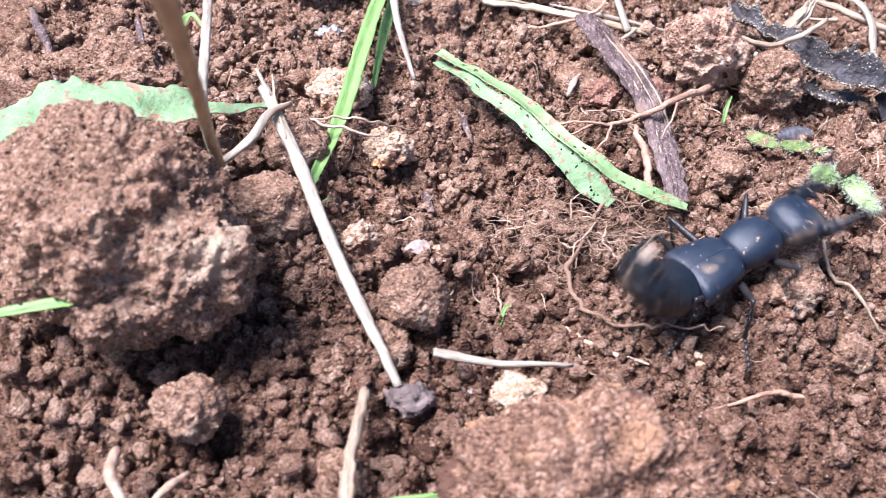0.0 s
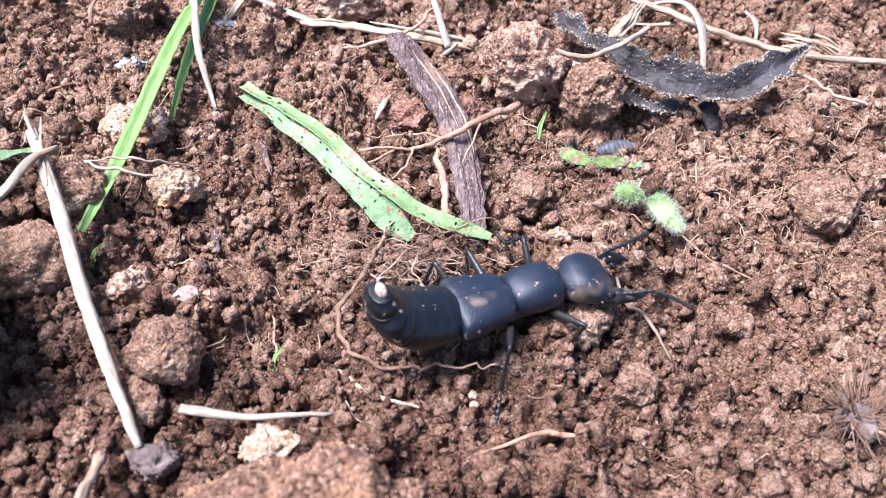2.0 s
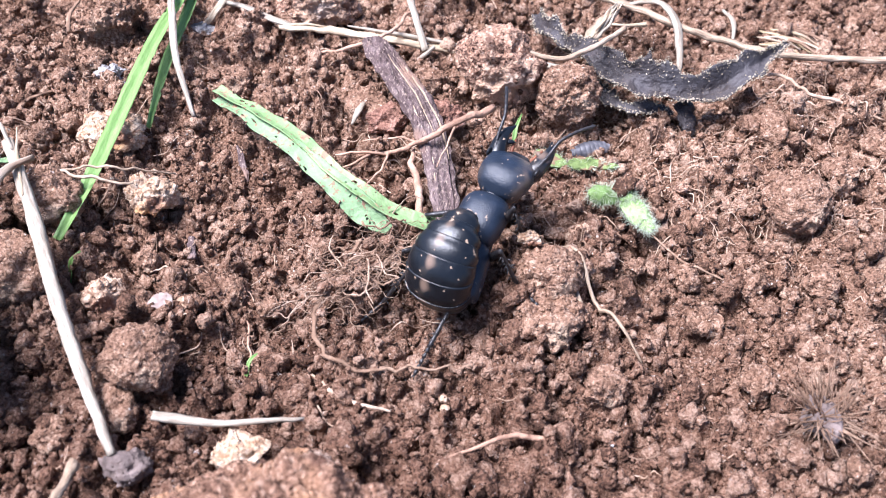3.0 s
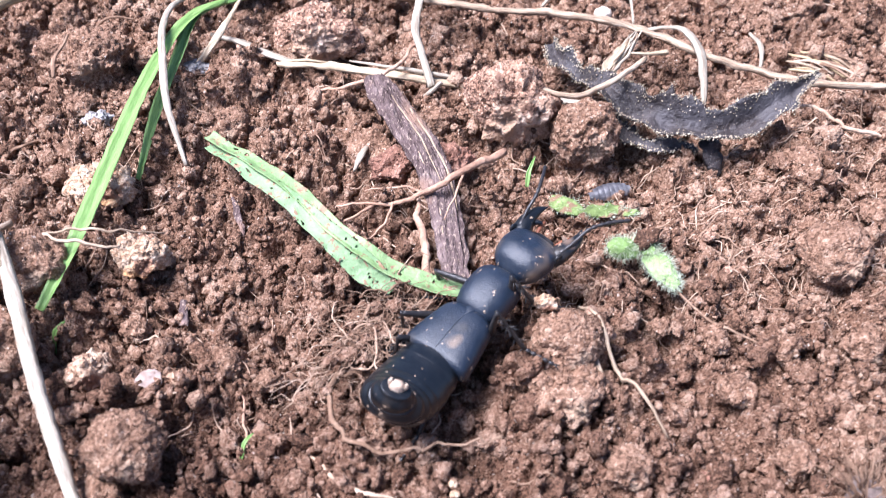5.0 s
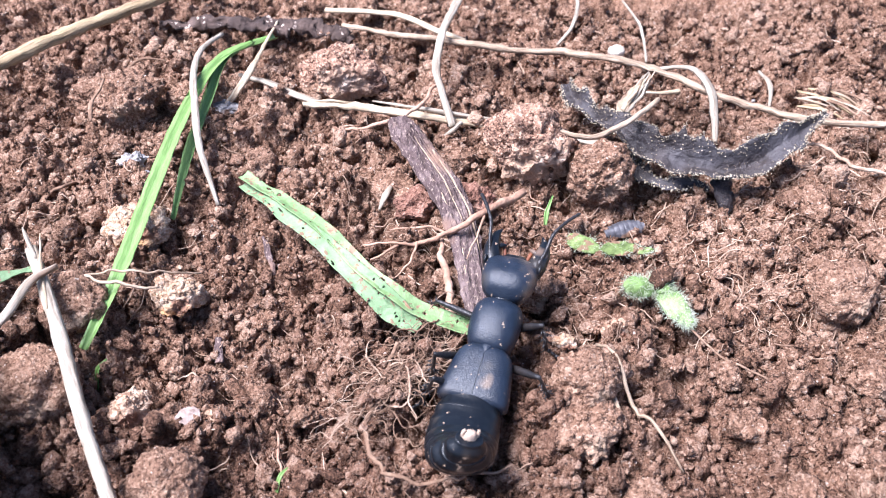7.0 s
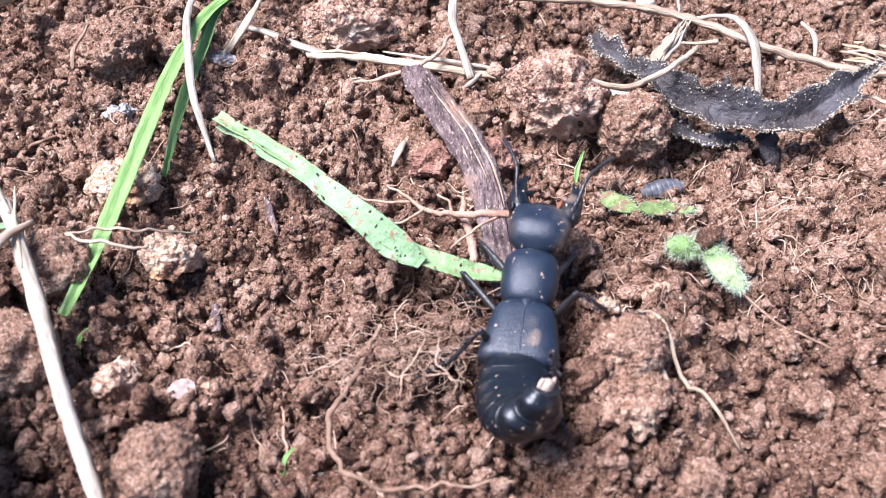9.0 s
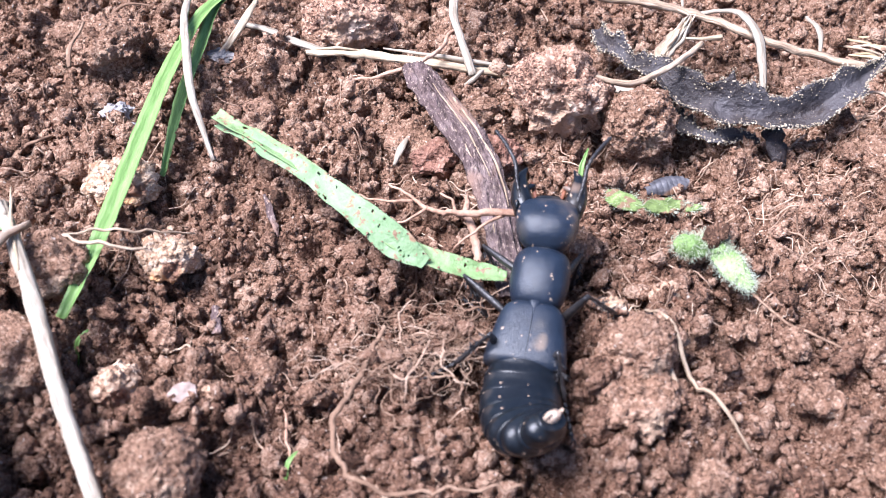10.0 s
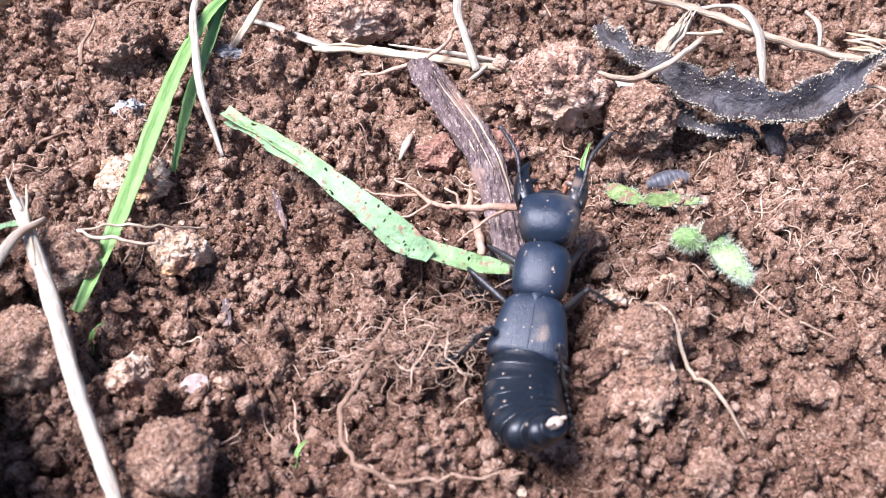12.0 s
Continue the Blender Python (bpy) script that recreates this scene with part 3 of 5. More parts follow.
# ---- stems, straws, roots ----
def stem(name, label, category, ctrl, widths, heights=None, mat=STRAW, profile=RIBBED, sub=8, rough=0.005, wander=0.0, seed=1, twist=(0, 0), group="", extra=()):
    """extra: (part name, control points, width, material) of side shoots."""
    c = np.array(ctrl, float)
    at = c.mean(0)
    v, f = sweep(c - at, widths, heights, profile, sub, rough=rough, wander=wander, seed=seed, twist=twist)
    ob = thing(name, label, category, group, at, mesh_of(name, v, f, mat))
    for k, (pn, pc, pw, pm) in enumerate(extra):
        v, f = sweep(np.array(pc, float) - at, pw, None, ROUND, 6, rough=rough * 0.5, wander=wander, seed=seed + 40 + k)
        part(pn, mesh_of(pn, v, f, pm), ob)
    return ob


stem("straw", "bleached dry stalk lying across brown soil", "straw", [(-3.9, 1.54, 0.62), (-3.5, 0.7, 0.48), (-3.17, -0.08, 0.33), (-2.86, -0.74, 0.2), (-2.6, -1.25, 0.1), (-2.42, -1.6, 0.0)],
     [0.06, 0.072, 0.068, 0.055, 0.04], [0.05, 0.05, 0.045, 0.035], WHITESTRAW, seed=3, rough=0.008, extra=[('splinter', [(-3.82, 1.4, 0.62), (-3.95, 1.62, 0.72), (-4.02, 1.75, 0.7)], [0.025, 0.02, 0.005], WHITESTRAW), ('splinter', [(-3.6, 0.85, 0.55), (-3.75, 1.3, 0.62), (-3.83, 1.66, 0.7)], [0.012, 0.02, 0.006], STRAW)])
stem("straw", "short white straw splinter on the soil", "straw", [(-2.14, -1.28, 0.08), (-1.9, -1.31, 0.06), (-1.6, -1.33, 0.03), (-0.92, -1.23, -0.07)], [0.05, 0.05, 0.035, 0.015], 0.025, WHITESTRAW, seed=4)
stem("straw", "thin curved white straw hooked over green grass", "straw", [(-2.38, 2.75, -0.02), (-2.6, 3.3, 0.33), (-2.7, 3.85, 0.53), (-2.78, 4.43, 0.58), (-2.78, 4.98, 0.48), (-2.65, 5.57, 0.28)],
     [0.025, 0.045, 0.045, 0.04, 0.03], 0.028, WHITESTRAW, seed=5, rough=0.005)
stem("dry_blade", "curled tan dry grass wisp beside green blades", "grass", [(-1.98, 5.99, 0.2), (-2.12, 5.06, 0.33), (-2.23, 4.72, 0.28), (-2.44, 4.49, 0.08), (-2.55, 4.42, 0.02)],
     [0.015, 0.025, 0.045, 0.04, 0.01], 0.012, STRAW, seed=6, twist=(0, 70))
stem("stem", "thick tan dry stem lying on the ground", "stem", [(-5.9, 4.0, 0.42), (-5.1, 4.77, 0.48), (-4.44, 5.38, 0.48), (-3.71, 5.94, 0.48), (-2.9, 6.75, 0.35), (-2.4, 7.4, 0.2)],
     [0.085, 0.085, 0.075, 0.07], None, DRYSTEM, seed=7, sub=10, rough=0.016)
stem("dark_strip", "blackish rotten bark strip with pale specks", "bark", [(-3.5, 5.95, 0.15), (-2.59, 5.91, 0.22), (-2.01, 5.9, 0.18), (-1.43, 5.92, 0.13), (-1.0, 5.75, 0.02)],
     [0.06, 0.14, 0.16, 0.13, 0.06], 0.06, DARKROOT, seed=8, sub=16, rough=0.06)
stem("straw", "greyish split straw on crumbly soil", "straw", [(-2.38, 4.91, 0.13), (-2.0, 4.75, 0.12), (-1.7, 4.58, 0.09), (-1.33, 4.4, 0.05)], [0.02, 0.05, 0.06, 0.045], 0.03, WHITESTRAW, seed=9)
stem("straw", "long bleached straw lying below an ochre stone", "straw", [(-1.56, 4.34, 0.1), (-1.0, 4.28, 0.12), (-0.45, 4.17, 0.1), (0.29, 4.05, 0.05), (0.8, 4.03, -0.05)],
     [0.03, 0.06, 0.075, 0.07, 0.055], 0.035, STRAW, seed=10, rough=0.012,
     extra=[("strand", [(-0.72, 4.33, 0.14), (0.08, 4.12, 0.14), (0.9, 4.03, 0.03)], [0.01, 0.028, 0.015], WHITESTRAW),
            ("splinter", [(-1.5, 4.36, 0.12), (-1.2, 4.32, 0.17), (-0.9, 4.3, 0.13)], [0.008, 0.018, 0.01], STRAW)])
stem("straw", "flat pale straw bent over a twig", "straw", [(0.48, 6.4, 0.4), (0.3, 5.75, 0.48), (0.15, 5.26, 0.48), (0.05, 4.63, 0.4), (0.12, 4.26, 0.28), (0.22, 3.86, 0.12)],
     [0.06, 0.055, 0.05, 0.045, 0.05], 0.022, WHITESTRAW, seed=11, extra=[("spur", [(0.33, 3.93, 0.13), (0.21, 3.82, 0.08), (0.1, 3.82, 0.0)], [0.025, 0.03, 0.01], WHITESTRAW)])
stem("root", "thin tan root lying over bleached straw", "root", [(0.1, 4.68, 0.2), (0.0, 4.4, 0.25), (-0.25, 4.0, 0.25), (-0.72, 3.92, 0.1), (-1.07, 4.04, -0.05)], [0.018, 0.022, 0.022, 0.018], None, ROOT, ROUND, seed=12, wander=0.03)
stem("twig", "long thin tan twig running across the soil", "twig", [(-1.14, 6.03, 0.08), (-0.46, 5.66, 0.18), (0.19, 5.37, 0.28), (1.07, 5.1, 0.3), (1.73, 5.02, 0.3), (2.41, 4.82, 0.3), (2.91, 4.52, 0.3),
     (3.31, 4.17, 0.3), (3.81, 3.95, 0.25), (4.5, 3.73, 0.2), (5.34, 3.68, 0.18), (6.2, 3.74, 0.15), (7.2, 4.0, 0.1)], [0.034, 0.042, 0.046, 0.046, 0.046, 0.043, 0.04], None, TWIG, seed=13, rough=0.014, wander=0.005)
stem("straw", "pale straw lying behind a tan twig", "straw", [(-1.4, 6.4, 0.08), (-0.46, 6.12, 0.18), (0.13, 5.64, 0.22), (0.45, 5.49, 0.18)], [0.045, 0.05, 0.05, 0.03], 0.03, STRAW, seed=14)
stem("straw", "arched white straw leaning on a twig", "straw", [(2.75, 4.86, 0.15), (3.05, 4.62, 0.36), (3.17, 4.35, 0.46), (3.27, 4.1, 0.38), (3.29, 3.85, 0.2), (3.27, 3.59, 0.03)],
     [0.025, 0.035, 0.055, 0.06, 0.05, 0.03], 0.025, WHITESTRAW, seed=15,
     extra=[("strand", [(2.5, 4.35, 0.2), (2.75, 4.3, 0.22), (2.98, 4.35, 0.2)], [0.012, 0.02, 0.035], STRAW)])
rng = np.random.RandomState(31)
fray = []
for k in range(17):
    u = k / 16 - 0.5
    top = np.array((2.5 + 0.17 * u, 4.2 + 0.2 * u, 0.56 - 0.1 * abs(u)) + rng.normal(0, 0.025, 3)) + rng.uniform(-0.12, 0.06) * np.array((0.3, 0.5, 0.2))
    foot = np.array((2.1 + 0.1 * u, 3.72 + 0.1 * u, 0.2 + 0.03 * rng.rand()))
    fray.append(("strand", [foot, foot * 0.6 + top * 0.4 + rng.normal(0, 0.012, 3), foot * 0.25 + top * 0.75 + rng.normal(0, 0.02, 3), top], [0.02, 0.026, 0.018, 0.006], (STRAW, TWIG, WHITESTRAW)[k % 3]))
stem("wood_splinter", "frayed tan wood splinter standing beside a black leaf", "wood", [(2.42, 4.14, 0.46), (2.33, 4.04, 0.42), (2.22, 3.9, 0.34), (2.07, 3.7, 0.2)], [0.03, 0.08, 0.085, 0.05], 0.03, TWIG, seed=16, rough=0.02, extra=fray)
stem("stem", "curved pale stem draped over a clod", "stem", [(2.57, 3.80, 0.51), (2.24, 3.46, 0.53), (2.0, 3.3, 0.52), (1.74, 3.2, 0.48), (1.43, 3.25, 0.51), (1.14, 3.35, 0.63), (0.88, 3.5, 0.72)], [0.03, 0.032, 0.032, 0.026, 0.015], None, TWIG, seed=17)
stem("straw", "short bleached stub on a soil slope", "straw", [(1.62, 3.62, 0.1), (1.85, 3.52, 0.12), (2.1, 3.48, 0.08)], [0.05, 0.055, 0.03], 0.03, WHITESTRAW, seed=18)
stem("root", "pale root lying over rooty soil", "root", [(4.2, 3.45, 0.12), (4.4, 3.31, 0.2), (4.64, 2.99, 0.2), (5.1, 2.86, 0.1), (5.5, 2.75, 0.0)], [0.015, 0.022, 0.022, 0.015], None, ROOT_PALE, ROUND, seed=19, wander=0.03)
stem("root", "tan root fragment standing in a soil gap", "root", [(0.05, 2.05, 0.12), (0.03, 1.75, 0.16), (0.1, 1.45, 0.1), (0.1, 1.25, 0.0), (0.13, 1.05, -0.05)], [0.015, 0.035, 0.04, 0.04, 0.03], None, ROOT, ROUND, seed=20, wander=0.02)
stem("root", "thin brown root on dark soil", "root", [(0.3, -1.53, -0.2), (0.75, -1.42, -0.09), (1.04, -1.41, -0.12), (1.42, -1.43, -0.25)], [0.012, 0.022, 0.026, 0.02], None, ROOT, ROUND, seed=21, wander=0.02)
stem("stem", "thin tan stem below a fuzzy seedling", "stem", [(2.38, 0.95, 0.02), (2.63, 0.58, -0.02), (2.85, 0.42, -0.02), (3.15, 0.25, -0.1)], [0.01, 0.012, 0.009], None, ROOT_DUSTY, ROUND, seed=22, wander=0.02)
stem("straw", "short tan straw with a dark end", "straw", [(1.45, 0.42, 0.0), (1.52, 0.18, 0.04), (1.58, -0.05, 0.02)], [0.018, 0.026, 0.026], None, TWIG, ROUND, seed=24)
stem("root", "pale crossed rootlet under a grass blade", "root", [(-3.7, 1.4, 0.32), (-3.15, 1.45, 0.37), (-2.85, 1.43, 0.38), (-2.4, 1.6, 0.15)], [0.009, 0.013, 0.008], None, TWIG, ROUND, seed=25, wander=0.02)
stem("root", "tan rootlet lying beneath a grass blade", "root", [(-3.5, 1.42, 0.36), (-3.06, 1.3, 0.36), (-2.72, 1.3, 0.28)], [0.014, 0.018, 0.01], None, TWIG, ROUND, seed=26, wander=0.02)
stem("straw", "small pale seed husk on the soil", "husk", [(-0.62, 2.62, -0.02), (-0.55, 2.8, 0.05), (-0.45, 3.0, 0.04)], [0.015, 0.045, 0.008], 0.025, WHITESTRAW, seed=27)
stem("stick", "brown stick poking out of dark soil", "stick", [(-2.7, -1.66, 0.02), (-2.76, -2.2, 0.12), (-2.78, -2.6, 0.16), (-2.76, -3.0, 0.12)], [0.045, 0.05, 0.055, 0.05], None, TWIG, seed=28, rough=0.02)
stem("root", "pale curved root fragment on dark soil", "root", [(-4.5, -2.4, 0.12), (-4.48, -2.65, 0.2), (-4.3, -2.9, 0.12)], [0.04, 0.05, 0.03], None, ROOT_PALE, ROUND, seed=29)
stem("root", "pale hooked root fragment on dark soil", "root", [(-3.95, -2.52, 0.05), (-4.06, -2.68, 0.12), (-4.2, -2.82, 0.05)], [0.02, 0.035, 0.025], None, ROOT_PALE, ROUND, seed=30)
stem("stem", "thin brown stem rising from a forked straw", "stem", [(-4.2, 0.55, 0.45), (-4.02, -0.5, 1.75), (-3.8, -1.6, 2.97), (-3.56, -2.87, 4.32), (-3.4, -3.6, 5.1)], [0.055, 0.05, 0.05, 0.06, 0.055], None, DRYSTEM, seed=31, sub=10)
stem("straw", "pale upright straw leaning over a green leaf", "straw", [(-4.6, 2.6, 0.95), (-4.4, 1.3, 1.1), (-4.36, 0.9, 1.0), (-4.3, 0.62, 0.8), (-4.2, 0.5, 0.45)], [0.05, 0.05, 0.045, 0.04], 0.03, WHITESTRAW, seed=32)
stem("straw", "forked pale straw propped on a stalk", "straw", [(-4.42, 0.62, 0.2), (-4.17, 0.61, 0.42), (-3.93, 0.7, 0.62), (-3.78, 1.09, 0.66), (-3.6, 1.3, 0.62)], [0.06, 0.05, 0.05, 0.05, 0.02], 0.035, WHITESTRAW, seed=33,
     extra=[("spur", [(-4.25, 0.62, 0.4), (-4.4, 0.5, 0.32), (-4.5, 0.42, 0.22)], [0.03, 0.04, 0.015], WHITESTRAW)])
stem("stem", "dark curled stem on the soil slope", "stem", [(-5.5, 3.0, 0.35), (-5.35, 2.55, 0.3), (-5.25, 2.2, 0.3)], [0.035, 0.04, 0.03], None, BARK, seed=34)
stem("straw", "thin upright pale straw behind a twig", "straw", [(1.9, 6.7, 0.3), (1.95, 6.1, 0.35), (1.85, 5.75, 0.2), (1.65, 5.55, 0.05)], [0.02, 0.028, 0.02], None, WHITESTRAW, ROUND, seed=35)
stem("straw", "thin pale straw standing behind a twig", "straw", [(2.55, 6.1, 0.35), (2.68, 5.5, 0.35), (2.7, 5.0, 0.15)], [0.014, 0.02, 0.016], None, WHITESTRAW, ROUND, seed=36)
stem("straw", "pale straw in soil beyond a twig", "straw", [(4.1, 4.85, 0.1), (4.15, 4.55, 0.12), (4.08, 4.2, 0.0)], [0.02, 0.04, 0.015], 0.02, WHITESTRAW, seed=37)
rng = np.random.RandomState(17)
for k in range(12):
    x, y = 4.5 + rng.uniform(0, 0.5), 4.85 - rng.uniform(0, 0.4)
    l, z = rng.uniform(0.35, 0.75), float(base_level(x, y))
    stem("straw", "weathered brown straw in a frayed heap", "straw", [(x, y, z + 0.08), (x + 0.5 * l, y - 0.33 * l + rng.normal(0, 0.03), z + 0.14), (x + l, y - 0.7 * l + rng.normal(0, 0.04), z + 0.05)],
         [0.012, 0.026, 0.008], 0.014, (TWIG, DRYSTEM, ROOT_DUSTY)[k % 3], seed=38 + k, group="frayed straw heap")


# ---- small litter lying on the soil ----
def on_soil(points, lift):
    """Control points just above the soil, smoothed so that a stiff piece bridges the hollows."""
    q = np.array(points, float)
    x = np.linspace(0, 1, len(q))
    z = soil_level(q[:, 0], q[:, 1])
    z = np.maximum(z, np.polyval(np.polyfit(x, z, 1), x))
    return np.column_stack([q[:, :2], z + np.array(lift)]).tolist()


stem("bark_chip", "small dark brown chip of bark stuck upright in soil", "bark", on_soil([(-2.21, 1.09), (-2.19, 0.95), (-2.16, 0.78)], [0.16, 0.1, 0.0]), [0.035, 0.045, 0.04], 0.025, BARK, seed=201, rough=0.015)
stem("bark_chip", "narrow brown chip of bark lying on soil", "bark", on_soil([(-1.86, 2.35), (-1.8, 2.15), (-1.71, 1.88)], [0.06, 0.09, 0.04]), [0.02, 0.042, 0.02], 0.02, BARK, seed=202, rough=0.015)
stem("root", "short reddish rootlet standing in loose soil", "root", on_soil([(-1.53, 0.02), (-1.5, -0.2), (-1.47, -0.4)], [0.14, 0.08, 0.02]), [0.008, 0.014, 0.01], None, ROOT, ROUND, seed=203, wander=0.015)
stem("straw", "curled tan wisp lying on a brown clod", "straw", [(-3.82, 3.6, 0.5), (-3.83, 3.78, 0.6), (-3.76, 3.95, 0.66), (-3.75, 4.15, 0.66)], [0.02, 0.035, 0.028, 0.01], 0.015, ROOT_DUSTY, seed=204, twist=(0, 60))
stem("straw", "curved ochre wisp on a dark soil slope", "straw", on_soil([(-4.4, 2.8), (-4.25, 2.97), (-4.12, 3.02), (-3.95, 3.2)], [0.04, 0.12, 0.14, 0.06]), [0.03, 0.045, 0.03, 0.01], 0.018, ROOT_DUSTY, seed=205, twist=(0, 40))
stem("straw", "thin arched tan wisp behind green grass", "straw", on_soil([(-3.95, 4.95), (-3.8, 5.1), (-3.6, 5.15), (-3.28, 5.1)], [0.05, 0.16, 0.18, 0.1]), [0.012, 0.018, 0.018, 0.008], None, ROOT_DUSTY, ROUND, seed=206)
stem("stick", "dark grey stick lying on rough soil", "stick", on_soil([(-6.2, 2.2), (-6.45, 2.7), (-6.75, 3.26), (-6.9, 3.6)], [0.1, 0.16, 0.16, 0.1]), [0.045, 0.05, 0.055, 0.04], None, BARK, seed=207, rough=0.015)
stem("root", "long tan root running down the soil slope", "root", on_soil([(1.5, 0.75), (1.6, 0.4), (1.75, 0.02), (1.9, -0.18), (2.11, -0.56)], [0.04, 0.08, 0.09, 0.08, 0.04]), [0.014, 0.018, 0.02, 0.012], None, TWIG, ROUND, seed=208, wander=0.015)
stem("root", "crooked pale root at the edge of the soil", "root", on_soil([(-0.9, -0.6), (-0.7, -0.85), (-0.48, -1.01), (-0.2, -1.06)], [0.04, 0.08, 0.07, 0.03]), [0.012, 0.02, 0.02, 0.01], None, ROOT_PALE, ROUND, seed=209, wander=0.02)
clod("stone", "small pinkish stone chip beside a thin flake", (-2.06, 0.04, float(soil_level(np.array([-2.06]), np.array([0.04]))[0]) + 0.04), (0.13, 0.09, 0.08), 221, STONE, "stone", crumb=0.05, angular=0.35, level=3)
clod("stone", "small brick red chip pressed into brown soil", (-1.72, 0.52, float(soil_level(np.array([-1.72]), np.array([0.52]))[0]) + 0.03), (0.13, 0.05, 0.05), 222, REDSTONE, "stone", crumb=0.0, angular=0.35, level=3)
rng = np.random.RandomState(88)
for k in range(46):
    x, y, r = rng.uniform(-3.5, 4.6), rng.uniform(-1.6, 5.2), rng.uniform(0.014, 0.038)
    mat, what = ((PALE, "tiny cream pebble among soil crumbs"), (SLATE, "tiny grey pebble among soil crumbs"), (ORANGE, "tiny ochre pebble among soil crumbs"))[k % 3]
    clod("pebble", what, (x, y, float(soil_level(np.array([x]), np.array([y]))[0]) + 0.02), (r, r * rng.uniform(0.7, 1), r * 0.75), 300 + k, mat, "pebble", crumb=0.0, angular=0.3, level=2, rough=0.15, group="strewn pebbles")


# ---- green blades and leaves ----
def blade(name, label, ctrl, widths, mat, seed, twist=(0, 0), h=0.06, category="grass"):
    c = np.array(ctrl, float)
    at = c.mean(0)
    v, f = sweep(c - at, widths, h, VEE, 10, rough=0.006, seed=seed, twist=twist)
    return thing(name, label, category, "grass blades" if category == "grass" else "", at, mesh_of(name, v, f, mat))


blade("grass_blade", "broad fresh green grass blade lying on soil", [(-3.36, 0.73, 0.08), (-3.12, 1.65, 0.28), (-3.0, 2.58, 0.35), (-2.81, 3.78, 0.45), (-2.52, 4.81, 0.45), (-1.98, 5.6, 0.2)],
      [0.05, 0.085, 0.09, 0.082, 0.065, 0.05], GRASS, 51)
blade("grass_blade", "narrow green grass blade beside a broader one", [(-2.84, 2.55, -0.02), (-2.76, 3.34, 0.18), (-2.62, 4.2, 0.32), (-2.5, 4.8, 0.42), (-2.2, 5.3, 0.34)], [0.03, 0.06, 0.065, 0.055, 0.03], GRASS, 52)
blade("grass_blade", "short green blade under a large clod", [(-5.75, -1.65, 0.62), (-5.2, -1.55, 0.7), (-4.93, -1.46, 0.7), (-4.8, -1.3, 0.62)], [0.04, 0.06, 0.03], GRASS, 53)
blade("grass_blade", "green blade lying in front of an orange clod", [(-2.7, -2.78, 0.05), (-2.3, -2.72, 0.1), (-1.9, -2.6, 0.05)], [0.03, 0.045, 0.02], GRASS, 54)
blade("grass_blade", "tiny green sprout between clods", [(1.18, 2.42, -0.1), (1.2, 2.52, 0.02), (1.28, 2.68, 0.1)], [0.02, 0.025, 0.006], GRASS, 55, h=0.02)
blade("grass_blade", "tiny green sprout in loose soil", on_soil([(-1.5, -0.58), (-1.46, -0.48), (-1.4, -0.38)], [0.02, 0.04, 0.03]), [0.014, 0.02, 0.005], GRASS, 57, h=0.015)
blade("grass_blade", "tiny green sprout beside a bleached stalk", on_soil([(-3.32, 0.58), (-3.27, 0.64), (-3.18, 0.72)], [0.02, 0.07, 0.05]), [0.025, 0.03, 0.008], GRASS, 58, h=0.02)
blade("grass_blade", "small curled green sprout near dry stems", [(-5.02, 2.55, 0.25), (-4.98, 2.8, 0.42), (-4.9, 3.0, 0.48), (-4.75, 2.85, 0.42)], [0.03, 0.05, 0.04, 0.008], GRASS, 56, h=0.03)


